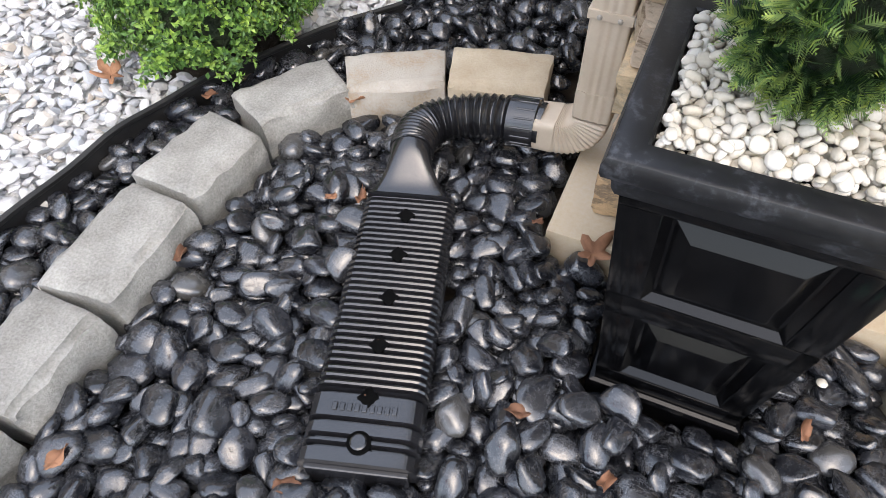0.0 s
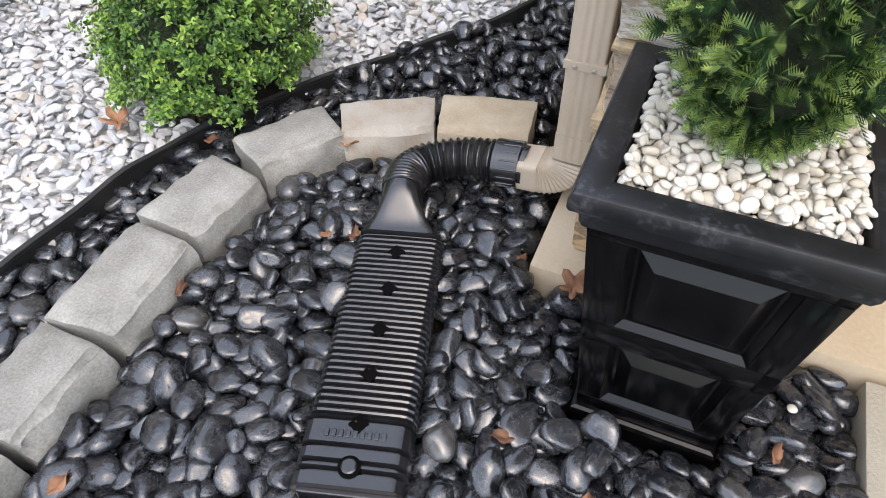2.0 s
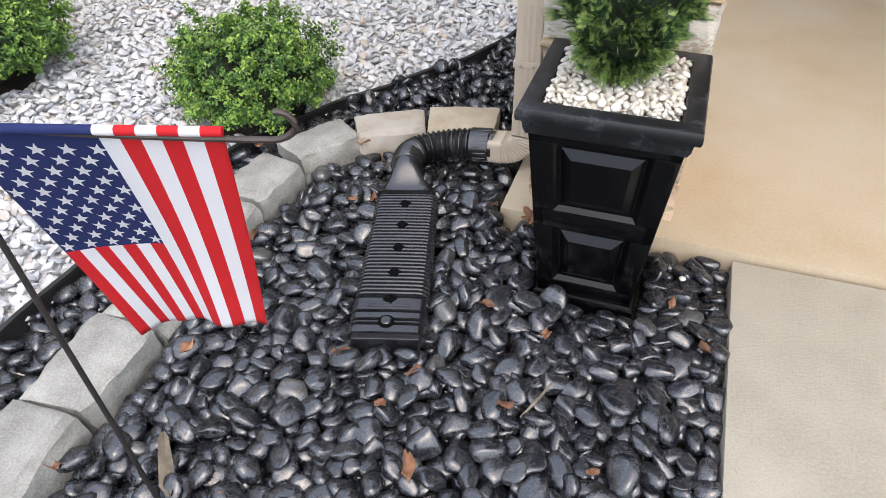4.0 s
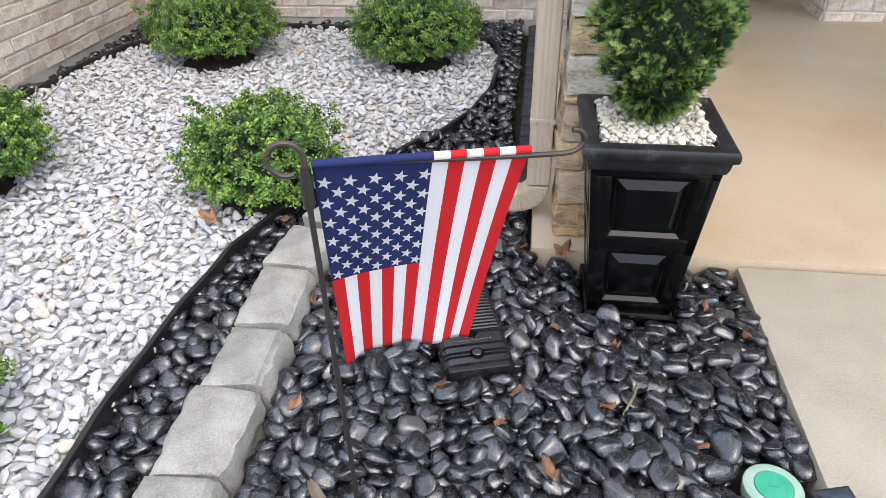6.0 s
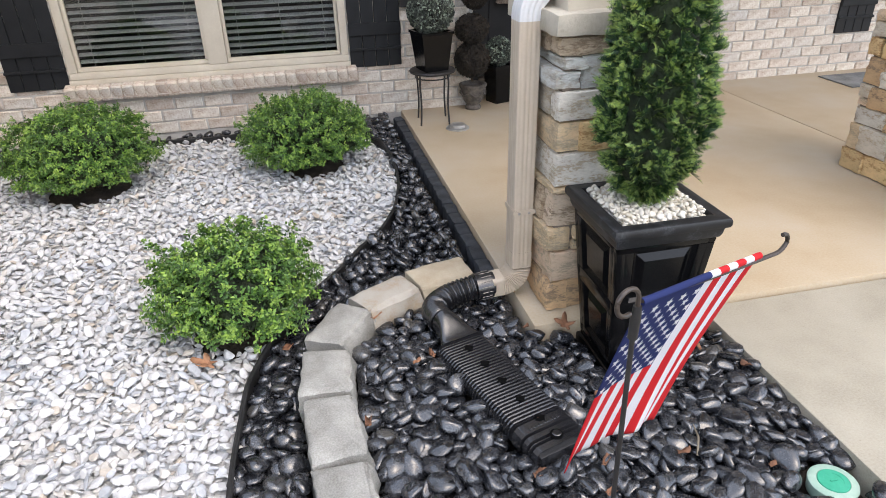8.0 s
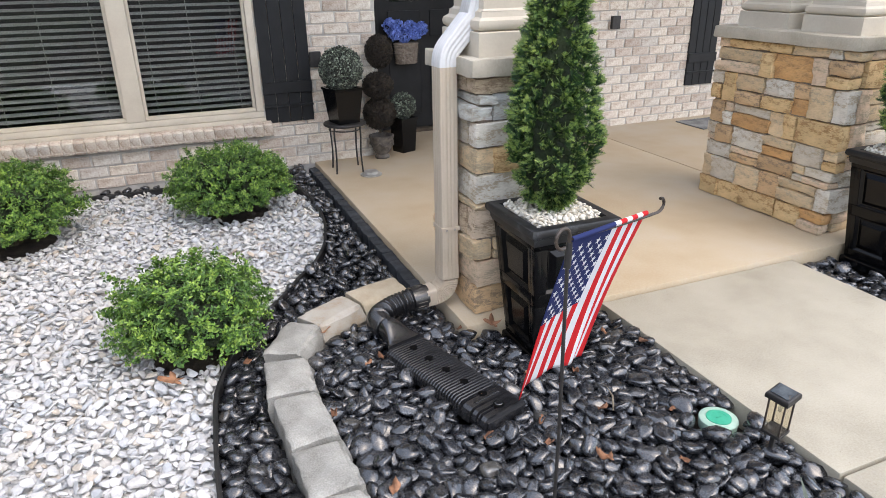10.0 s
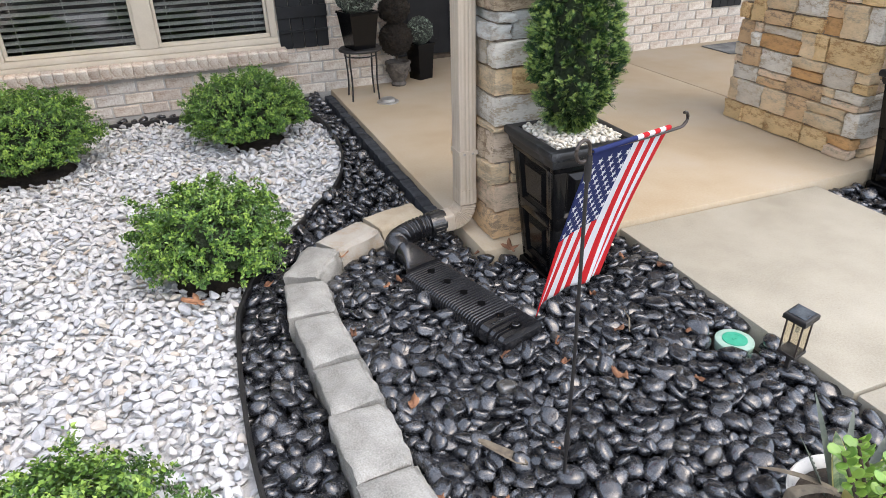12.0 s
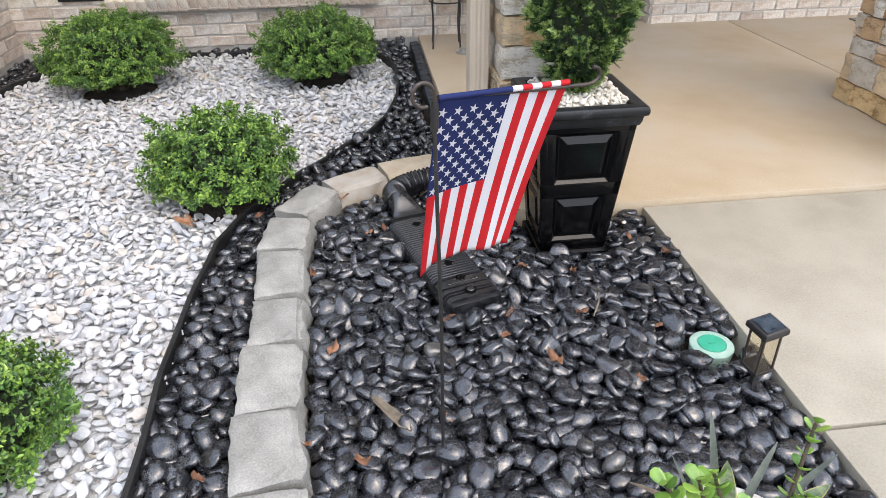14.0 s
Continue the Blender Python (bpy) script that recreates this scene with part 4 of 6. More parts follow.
part("adapter", b, M_BLACK_PLASTIC, drain, "black ribbed adapter", smooth=True)
for i in range(16):
    a = 2 * math.pi * i / 16
    p0, p1 = Vector((-0.821, 0.256, 0.085)), Vector((-0.865, 0.252, 0.082))
    o = Vector((0, math.cos(a), math.sin(a))) * 0.058
    part("adapter_rib", tube([drain_inv @ (p0 + o), drain_inv @ (p1 + o)], 0.0022, 6), M_BLACK_PLASTIC, drain)
# hood: round at the hose, wide and flat at the plate
rot = PLATE.to_3x3()
loops = []
for i in range(13):
    f = i / 12
    s = f * f * (3 - 2 * f)
    lp = []
    p = Vector((-0.095 + 0.115 * f, -0.012 * (1 - f), 0.06 - 0.04 * s))
    w, h = 0.049 + (0.094 - 0.049) * max(0, (f - 0.25) / 0.75) ** 1.7, 0.049 - 0.023 * s
    pw = 2 + 5 * s
    for k in range(28):
        a = 2 * math.pi * k / 28
        c, d = math.cos(a), math.sin(a)
        r = (abs(c) ** pw + abs(d) ** pw) ** (-1 / pw)
        lp.append(rot @ (p + Vector((0, c * r * w, d * r * h))))
    loops.append(lp)
part("hood", rings(bmesh.new(), loops), M_BLACK_PLASTIC, drain, "smooth flared hood", smooth=True, sharp=70)
# the plate: arched cross-section with ribs across it
NRIB = 40
bm = bmesh.new()
loops = []
for i in range(NRIB * 4 + 1):
    x = 0.01 + (PLATE_LEN - 0.01) * i / (NRIB * 4)
    rib = (0.0, 0.85, 1.0, 0.85)[i % 4]
    if x > PLATE_LEN - 0.135:
        rib = 1.0 if not any(abs(x - q) < 0.004 for q in (PLATE_LEN - 0.13, PLATE_LEN - 0.075, PLATE_LEN - 0.045, PLATE_LEN - 0.03)) else 0.0
    t = 0.018 + 0.012 * rib
    w = PLATE_HALF + 0.006 * rib
    sect = [(-w, -0.03), (-w, 0.0), (-w + 0.006, t - 0.012), (-w + 0.018, t - 0.002), (-w + 0.03, t), (0, t + 0.001), (w - 0.03, t), (w - 0.018, t - 0.002), (w - 0.006, t - 0.012), (w, 0.0), (w, -0.03)]
    loops.append([rot @ Vector((x, a, z)) for a, z in sect])
part("plate", rings(bm, loops), M_BLACK_PLASTIC, drain, "ribbed black plate", smooth=True, sharp=25)
# solid plugs on the plate; the darkness of each hole is painted black
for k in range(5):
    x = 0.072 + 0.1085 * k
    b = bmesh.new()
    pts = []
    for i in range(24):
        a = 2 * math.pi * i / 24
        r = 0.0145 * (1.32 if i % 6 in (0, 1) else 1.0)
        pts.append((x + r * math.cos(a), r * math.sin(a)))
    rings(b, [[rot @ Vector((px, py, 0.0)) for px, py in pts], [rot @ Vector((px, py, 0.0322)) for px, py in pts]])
    part("drain_hole", b, M_HOLE_SHADE, drain, "solid black plug coloured as the dark of a round drain hole")
# ring in the same black, for the dark gap round the cap
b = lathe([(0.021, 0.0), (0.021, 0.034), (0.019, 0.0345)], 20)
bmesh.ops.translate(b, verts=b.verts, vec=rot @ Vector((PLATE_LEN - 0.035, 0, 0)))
part("cap_ring", b, M_HOLE_SHADE, drain)
b = lathe([(0.015, 0.0), (0.015, 0.037), (0.012, 0.039)], 20)
bmesh.ops.translate(b, verts=b.verts, vec=rot @ Vector((PLATE_LEN - 0.035, 0, 0)))
part("screw_cap", b, M_BLACK_PLASTIC, drain, "round screw cap")
part("end_lip", boxed(0, 0.012, -0.09, 0.09, -0.05, 0.012, bevel=0.003), M_BLACK_PLASTIC, drain).matrix_local = PLATE.to_3x3().to_4x4() @ Matrix.Translation((PLATE_LEN - 0.002, 0, 0))
# raised maker's mark, as plain bars
for x, w in ((PLATE_LEN - 0.098, 0.12), (-0.012, 0.075)):
    for j in range(9):
        b = boxed(x - 0.007, x + 0.007, -w / 2 + w * j / 9, -w / 2 + w * (j + 0.7) / 9, 0.028 if x > 0 else 0.03, 0.0335 if x > 0 else 0.052, bevel=0.001, seg=1)
        bmesh.ops.transform(b, verts=b.verts, matrix=rot.to_4x4())
        part("raised_mark", b, M_BLACK_PLASTIC, drain)

# ---- garden flag ----
flag = thing("garden_flag", (-1.03, -1.24, -0.1), "small striped garden flag hanging from a dark metal stake", "flag")
F0 = Vector((-1.03, -1.24, -0.1))
TL, TR, BL, BR = (Vector(p) - F0 for p in ((-1.025, -1.237, 0.957), (-0.737, -1.128, 0.940), (-1.068, -1.085, 0.452), (-0.832, -1.045, 0.497)))


def cloth(u, v):
    """A place on the hanging cloth: u across, v down."""
    p = (TL * (1 - u) + TR * u) * (1 - v) + (BL * (1 - u) + BR * u) * v
    out = Vector((0.35, -0.93, 0.1)).normalized()
    p += out * (0.009 * v * math.sin(u * 8.5 + 1.2 + 0.8 * v) + 0.006 * v * v * math.sin(u * 17 + 2.0) - 0.010 * math.sin(math.pi * v) * (0.5 + u * 0.5))
    p.z += 0.022 * v * v * math.sin(math.pi * u)
    return p


NU, NV = 52, 40
CAN_U, CAN_V = 7 / 13, 0.5
verts = [cloth(i / NU, j / NV) for j in range(NV + 1) for i in range(NU + 1)]
faces, slots = [], []
for j in range(NV):
    for i in range(NU):
        a = j * (NU + 1) + i
        faces.append((a, a + 1, a + NU + 2, a + NU + 1))
        slots.append(2 if (i + 0.5) / NU < CAN_U and (j + 0.5) / NV < CAN_V else ((i * 13 // NU) % 2))
fabric = raw("cloth", verts, faces, [M_RED, M_WHITE, M_BLUE], flag, "red and white striped cloth with a navy canton", True, slots)
sol = fabric.modifiers.new("thickness", "SOLIDIFY")
sol.thickness, sol.offset = 0.0014, 0
for row in range(11):
    for k in range(5 if row % 2 == 0 else 4):
        u0 = CAN_U * (0.5 + (k * 2 + (0 if row % 2 == 0 else 1))) / 9.0 * 0.98 + 0.012
        v0 = 0.075 + (CAN_V - 0.1) * row / 10
        b = bmesh.new()
        for side in (1, -1):
            ring = []
            for i in range(10):
                a = math.pi * i / 5 + 0.25
                r = 0.0115 if i % 2 == 0 else 0.0046
                du, dv = r * math.sin(a) / 0.31, -r * math.cos(a) / 0.48
                p = cloth(u0 + du, v0 + dv)
                nrm = (cloth(u0 + 0.01, v0) - cloth(u0, v0)).cross(cloth(u0, v0 + 0.01) - cloth(u0, v0)).normalized()
                ring.append(b.verts.new(p + nrm * 0.0016 * side))
            f = b.faces.new(ring)
        bmesh.ops.recalc_face_normals(b, faces=b.faces)
        part("star", b, M_WHITE, fabric)
for u0, u1, m in [(0.0, CAN_U, M_BLUE)] + [(k / 13, (k + 1) / 13, M_RED if k % 2 == 0 else M_WHITE) for k in range(7, 13)]:
    pts = [TL.lerp(TR, u0 + (u1 - u0) * q / 4) + Vector((0, 0, -0.003)) for q in range(5)]
    part("sleeve", tube(pts, 0.0062, 12), m, fabric, smooth=True)
knot = TL + Vector((-0.008, -0.003, -0.012))
part("stake", tube([(0, 0, 0), (0.002, 0, 0.5), knot + Vector((-0.002, 0, -0.04))], 0.0045, 10), M_IRON, flag, smooth=True)
part("coupling", tube([(0.0008, 0, 0.19), (0.001, 0, 0.2), (0.001, 0, 0.24), (0.0012, 0, 0.25)], [0.005, 0.0075, 0.0075, 0.005], 12), M_IRON, flag, "black rubber coupling", smooth=True)
part("coupling", tube([knot + Vector((-0.002, 0, -0.055)), knot + Vector((-0.001, 0, -0.02)), knot + Vector((0, 0, 0.005))], [0.008, 0.0088, 0.007], 12), M_IRON, flag, "black rubber coupling", smooth=True)
across = (TR - TL).normalized()
lp = [knot + Vector((0, 0, 0.0))]
for i in range(15):
    a = radians(-10 + 300 * i / 14)
    lp.append(knot + Vector((0, 0, 0.018)) + across * (-0.024 + 0.024 * math.cos(a)) + Vector((0, 0, 0.024 * math.sin(a))))
part("scroll", tube(lp, 0.0042, 8), M_ROD, flag, smooth=True)
arm = [TL + across * (0.42 * k / 10) * 0.86 + Vector((0, 0, -0.001 - 0.012 * math.sin(k / 10 * 1.5))) for k in range(11)]
e = arm[-1]
for i in range(1, 10):
    a = radians(190 * i / 9)
    arm.append(e + across * (0.018 * math.sin(a) + 0.012 * min(i / 4, 1)) + Vector((0, 0, 0.018 * (1 - math.cos(a)))))
part("arm", tube(arm, 0.0042, 8), M_ROD, flag, "bronze arm with a curled tip", smooth=True)

# ---- drain lid, path light ----
lid = thing("drain_cover", LID, "round green drain cover in a faded flange among black pebbles", "drain cover")
part("flange", lathe([(0.066, -0.04), (0.070, -0.004), (0.069, 0.0), (0.066, 0.002), (0.046, 0.004), (0.045, 0.001)], 48), M_PALE_LID, lid, smooth=True)
part("cover", lathe([(0.0445, -0.01), (0.0445, 0.004), (0.043, 0.006), (0.028, 0.0065), (0.0275, 0.0055), (0.02, 0.0055)], 48), M_GREEN_LID, lid, smooth=True)
part("slot", boxed(-0.012, 0.012, -0.003, 0.003, 0.0056, 0.0085, bevel=0.001), M_GREEN_LID, lid)

lamp = thing("path_light", pose(-0.098, -1.122, -0.08, 3, -5, 12) @ Matrix.Diagonal((0.8, 0.8, 0.97, 1)), "square black solar path light with clear panes on a stake", "path light")
part("stake", boxed(-0.009, 0.009, -0.009, 0.009, 0, 0.16, bevel=0.002), M_IRON, lamp)
part("base_plate", boxed(-0.04, 0.04, -0.04, 0.04, 0.16, 0.172, bevel=0.002), M_IRON, lamp)
for x in (-0.034, 0.034):
    for y in (-0.034, 0.034):
        part("post", boxed(x - 0.003, x + 0.003, y - 0.003, y + 0.003, 0.1725, 0.308), M_ROD, lamp)
for k in range(4):
    b = boxed(-0.03, 0.03, -0.0345, -0.0335, 0.173, 0.307)
    bmesh.ops.rotate(b, verts=b.verts, matrix=Matrix.Rotation(radians(90 * k), 3, "Z"))
    part("pane", b, M_LAMP_GLASS, lamp, "clear amber pane").visible_shadow = False
part("bulb", lathe([(0.004, 0.25), (0.008, 0.255), (0.008, 0.28), (0.005, 0.308)], 12), M_GLASS, lamp, smooth=True)
roof = rings(bmesh.new(), [[(-h, -h, q), (h, -h, q), (h, h, q), (-h, h, q)] for h, q in ((0.046, 0.3085), (0.049, 0.311), (0.049, 0.325), (0.046, 0.331), (0.042, 0.333))])
part("roof", roof, M_IRON, lamp)
part("solar_cell", boxed(-0.037, 0.037, -0.037, 0.037, 0.3335, 0.3355), M_SOLAR, lamp, "glossy solar panel")


# ---- foliage ----
def leaf_cloud(name, count, surface_point, size, material, parent, seed, droop=0.3, fold=0.25, label="", aspect=0.55):
    """Many small folded leaves; surface_point(rng) gives a place and an outward way."""
    rng = np.random.default_rng(seed)
    V, F = [], []
    for _ in range(count):
        p, out = surface_point(rng)
        flat = Vector(rng.normal(0, 1, 3))
        flat -= out * flat.dot(out)
        d = (flat.normalized() + out * rng.uniform(0.0, 1.0) + Vector((0, 0, 0.2))).normalized()
        s = d.cross(out + Vector(rng.normal(0, 0.45, 3))).normalized()
        n = s.cross(d)
        L = size * rng.uniform(0.65, 1.3)
        w = L * aspect
        b = len(V)
        V += [p, p + d * L * 0.45 + s * w * 0.5 + n * w * fold, p + d * L - n * L * droop * 0.3, p + d * L * 0.45 - s * w * 0.5 + n * w * fold]
        F += [(b, b + 1, b + 2), (b, b + 2, b + 3)]
    return tagged(raw(name, V, F, material, parent, label), kind="stuff")


def shrub(x, y, rx, ry, h, seed, label):
    root = thing("shrub", (x, y, -0.03), label, "shrub", "round shrubs")
    rng0 = random.Random(seed)
    for i in range(14):
        tw = bmesh.new()
        a = rng0.uniform(0, 6.283)
        r = rng0.uniform(0.3, 0.85)
        tube([(0.02 * math.cos(a), 0.02 * math.sin(a), 0), (0.4 * rx * r * math.cos(a), 0.4 * ry * r * math.sin(a), 0.35 * h), (0.8 * rx * r * math.cos(a), 0.8 * ry * r * math.sin(a), h * (0.5 + 0.2 * rng0.random()))], [0.012, 0.008, 0.004], 6, tw)
        part("stem", tw, M_TWIG, root)
    off = Vector((seed * 5.1, seed * 2.3, 0))
    def clump(d):
        """How far the crown reaches this way: broad waves, and rounded clumps with creases between them."""
        return 1.0 + 0.22 * noise.noise(d * 2.0 + off) + 0.42 * (0.42 - noise.voronoi(d * 3.0 + off)[0][0]) + 0.16 * (0.42 - noise.voronoi(d * 8.0 + off)[0][0])
    # a crown of many tufts, each a small spray of leaves
    tufts = []
    rng = np.random.default_rng(seed)
    n = int(1150 * (rx * ry) / 0.11)
    while len(tufts) < n:
        d = Vector(rng.normal(0, 1, 3)).normalized()
        if d.z < -0.45:
            continue
        lump = clump(d)
        depth = 1 - 0.26 * rng.random() ** 2.2
        flat = 1.0 if d.z > 0 else 0.75
        c = Vector((d.x * rx * lump * depth, d.y * ry * lump * depth, h * 0.44 + d.z * h * 0.56 * lump * depth * flat))
        if d.z < 0:
            c.x *= 1 + 0.25 * d.z
            c.y *= 1 + 0.25 * d.z
        if c.z < 0.04:
            continue
        way = (d + Vector((0, 0, 0.35))).normalized()
        tufts.append((c, way))
        if rng.random() < 0.035 and d.z > -0.1:      # a sprig that stands out
            for k in range(1, 5):
                tufts.append((c + (way + Vector(rng.normal(0, 0.12, 3))) * (0.014 * k), way))
    def pick(r):
        c, d = tufts[r.integers(len(tufts))]
        k = r.random()
        return c + d * (0.035 * k) + Vector(r.normal(0, 0.009, 3)), d
    def pick_tip(r):
        c, d = tufts[r.integers(len(tufts) * 3 // 5)]
        return c + d * (0.028 + 0.02 * r.random()) + Vector(r.normal(0, 0.006, 3)), d
    leaf_cloud("crown", n * 14, pick, 0.0165, M_LEAF, root, seed, aspect=0.62)
    leaf_cloud("new_growth", n * 5, pick_tip, 0.016, M_LEAF_TIP, root, seed + 70, aspect=0.62, label="bright new leaf tips")
    # solid core, its colour darkened to imitate shade behind the leaves
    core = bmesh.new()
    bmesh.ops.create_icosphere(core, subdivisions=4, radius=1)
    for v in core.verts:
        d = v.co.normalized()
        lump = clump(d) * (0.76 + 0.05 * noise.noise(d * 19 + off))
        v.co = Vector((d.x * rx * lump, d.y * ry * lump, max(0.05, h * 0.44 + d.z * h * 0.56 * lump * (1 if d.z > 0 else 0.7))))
    part("shade_core", core, M_CROWN_SHADE, root, "solid core coloured as the shade inside the crown")
    return root


shrub(-1.835, 0.385, 0.300, 0.305, 0.385, 1, "low mounded green shrub with small leaves beside the curb")
shrub(-1.46, 2.17, 0.385, 0.36, 0.45, 2, "rounded green shrub in white gravel near the window")
shrub(-2.79, 2.12, 0.395, 0.37, 0.49, 3, "dense rounded green shrub in white gravel near the house corner")
shrub(-3.18, 0.28, 0.36, 0.38, 0.40, 4, "green mounded shrub in the white gravel")
shrub(-2.30, -1.10, 0.27, 0.28, 0.29, 5, "bright green open shrub at the gravel's near end")


def cedar_tree(x, y, z, seed, height, label):
    """A narrow cone of flat feathery sprays."""
    root = thing("cedar_tree", (x, y, z), label, "potted tree", "planter cedars")
    part("trunk", tube([(0, 0, -0.05), (0.003, 0, 0.3), (0, 0.002, height * 0.9)], [0.016, 0.013, 0.004], 8), M_TWIG, root, smooth=True)
    rng = np.random.default_rng(seed)
    V, F = [], []
    prof = [(0.0, 0.05), (0.06, 0.11), (0.14, 0.175), (0.3, 0.197), (0.45, 0.185), (0.65, 0.15), (0.85, 0.11), (1.05, 0.05), (1.2, 0.012)]
    def radius(q):
        for (a, ra), (b, rb) in zip(prof, prof[1:]):
            if a <= q <= b:
                return ra + (rb - ra) * (q - a) / (b - a)
        return 0.01
    slots = []
    for k in range(1150):
        q = 1.17 * rng.random() ** 1.15
        a = rng.uniform(0, 6.283)
        out = Vector((math.cos(a), math.sin(a), 0))
        lump = 1.02 + 0.12 * noise.noise(Vector((math.cos(a) * 2, math.sin(a) * 2, q * 9 + seed))) + 0.22 * (0.4 - noise.voronoi(Vector((math.cos(a) * 2.2, math.sin(a) * 2.2, q * 13 + seed)))[0][0])
        r = radius(q) * lump * (1 - 0.3 * rng.random() ** 2)
        p = out * max(r - 0.038, 0.0) + Vector((0, 0, q * height / 1.2 + 0.02))
        main = (out + Vector((0, 0, 0.85 if q > 0.08 else 0.1)) + Vector(rng.normal(0, 0.15, 3))).normalized()
        bright = rng.random()
        # a tuft of flat sprays; each spray is a stem with paired leaflets
        for m in range(8):
            d = (main + Vector(rng.normal(0, 0.30, 3))).normalized()
            s = d.cross(Vector(rng.normal(0, 1, 3))).normalized()
            nrm = s.cross(d)
            L = rng.uniform(0.036, 0.062)
            stem = [p + d * (L * t) - Vector((0, 0, 0.008 * t * t)) for t in np.linspace(0.08, 1.0, 11)]
            for i, c in enumerate(stem[1:]):
                f = i / 9
                w = L * 0.34 * (1 - f) ** 0.7 * (0.55 + 1.8 * f * (1 - f)) + 0.0015
                for sd in (1, -1):
                    b = len(V)
                    V += [c - d * 0.0026, c + d * 0.0016, c + s * (sd * w) + d * (w * 0.95) + nrm * (0.25 * w)]
                    F.append((b, b + 1, b + 2))
                    slots.append(1 if 0.6 * i + 3 * bright > 4.6 else 0)
    # dark cone within the sprays; the inner shade is painted on it
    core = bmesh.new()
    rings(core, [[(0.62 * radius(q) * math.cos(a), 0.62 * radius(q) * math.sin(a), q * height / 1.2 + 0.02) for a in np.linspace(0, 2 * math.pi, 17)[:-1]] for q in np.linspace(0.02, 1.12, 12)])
    part("shade_core", core, M_CROWN_SHADE, root, "solid core coloured as the shade inside the crown")
    tagged(raw("crown", V, F, [M_CEDAR, M_CEDAR_TIP], root, "feathery green sprays with yellow tips", False, slots), kind="stuff")
    return root


cedar = cedar_tree(-0.395, -0.135, 0.575, 7, 1.15, "narrow cone-shaped cedar tree in the black planter")
tagged(copy_thing(cedar, pose(1.77, -0.16, 0.56, 0, 0, 130)), "narrow cedar tree in the planter by the wide pillar")

# ---- porch things ----
stool = thing("plant_stool", (-0.52, 2.74, 0.022), "black iron plant stool with curved legs", "stool")
part("seat", lathe([(0.15, 0.365), (0.165, 0.37), (0.168, 0.38), (0.162, 0.388), (0.14, 0.385)], 32), M_IRON, stool, smooth=True)
part("ring", tube([(0.125 * math.cos(a), 0.125 * math.sin(a), 0.335) for a in np.linspace(0, 2 * math.pi, 25)], 0.005, 8), M_IRON, stool, smooth=True)
for a in (0.7, 2.27, 3.84, 5.41):
    c, s = math.cos(a), math.sin(a)
    part("leg", tube(spline([(0.14 * c, 0.14 * s, 0.37), (0.145 * c, 0.145 * s, 0.30), (0.138 * c, 0.138 * s, 0.15), (0.148 * c, 0.148 * s, 0.0)], 5), 0.007, 8), M_IRON, stool, smooth=True)


def tapered_pot(name, place, w0, w1, h, label, group=""):
    root = thing(name, place, label, "pot", group)
    def sq(prof):
        return rings(bmesh.new(), [[(-a, -a, q), (a, -a, q), (a, a, q), (-a, a, q)] for a, q in prof])
    part("body", sq([(w0, 0), (w1, h - 0.02), (w1 + 0.008, h - 0.018), (w1 + 0.008, h), (w1 - 0.008, h), (w1 - 0.01, h - 0.03)]), M_BLACK_POLY, root)
    return root


def ball_topiary(place, r, material, seed, label, count=5200, name="ball_topiary", squash=1.0):
    root = thing(name, place, label, "topiary", "topiaries")
    part("stem", tube([(0, 0, -r - 0.03), (0, 0, 0)], 0.01, 8), M_TWIG, root)
    def pick(q):
        d = Vector(q.normal(0, 1, 3)).normalized()
        return Vector((d.x, d.y, d.z * squash)) * r * (0.82 + 0.16 * q.random()), d
    leaf_cloud("crown", count, pick, 0.022, material, root, seed)
    # inner ball whose dark colour imitates shade between the leaves
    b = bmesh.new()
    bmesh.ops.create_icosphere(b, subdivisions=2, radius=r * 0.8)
    part("core", b, M_DRIED_AND_SHADE, root)
    return root


tapered_pot("square_pot", pose(-0.52, 2.74, 0.410, 0, 0, 12), 0.088, 0.115, 0.27, "black tapered pot on the iron stool", "black pots")
ball_topiary((-0.52, 2.74, 0.815), 0.165, M_FROST, 21, "frosted green ball topiary in the pot on the stool")
tapered_pot("square_pot", pose(0.10, 3.12, 0.022, 0, 0, 20), 0.07, 0.085, 0.30, "black tapered pot on the porch floor", "black pots")
ball_topiary((0.10, 3.12, 0.42), 0.11, M_FROST, 22, "small frosted ball topiary in the floor pot", 3000)
urn = thing("urn", (-0.15, 2.98, 0.022), "grey-brown carved urn with swags on the porch", "urn")
part("bowl", lathe([(0.06, 0.0), (0.065, 0.015), (0.05, 0.035), (0.075, 0.07), (0.095, 0.13), (0.098, 0.165), (0.108, 0.18), (0.108, 0.195), (0.095, 0.2), (0.085, 0.17)], 32), M_URN, urn, smooth=True)
for k in range(6):
    a = k * math.pi / 3
    pts = [(0.1 * math.cos(a + t), 0.1 * math.sin(a + t), 0.15 - 0.035 * math.sin(t / 1.047 * math.pi)) for t in np.linspace(0, 1.047, 7)]
    part("swag", tube(pts, 0.006, 6), M_URN, urn, smooth=True)
for z, r, sq, sd in ((0.40, 0.135, 1.0, 31), (0.63, 0.125, 0.85, 32), (0.90, 0.11, 1.2, 33)):
    ball_topiary((-0.15 + 0.015 * math.sin(z * 9), 2.98, z), r, M_DRIED_AND_SHADE, sd, "dark dried tier of a spiral topiary over the urn", 3600, "dried_topiary", sq)
cover = thing("floor_cover", (-0.39, 2.52, 0.022), "round metal floor cover on the porch", "floor cover")
part("ring", lathe([(0.085, 0), (0.085, 0.008), (0.075, 0.012), (0.062, 0.012)], 32), M_STEEL, cover, smooth=True)
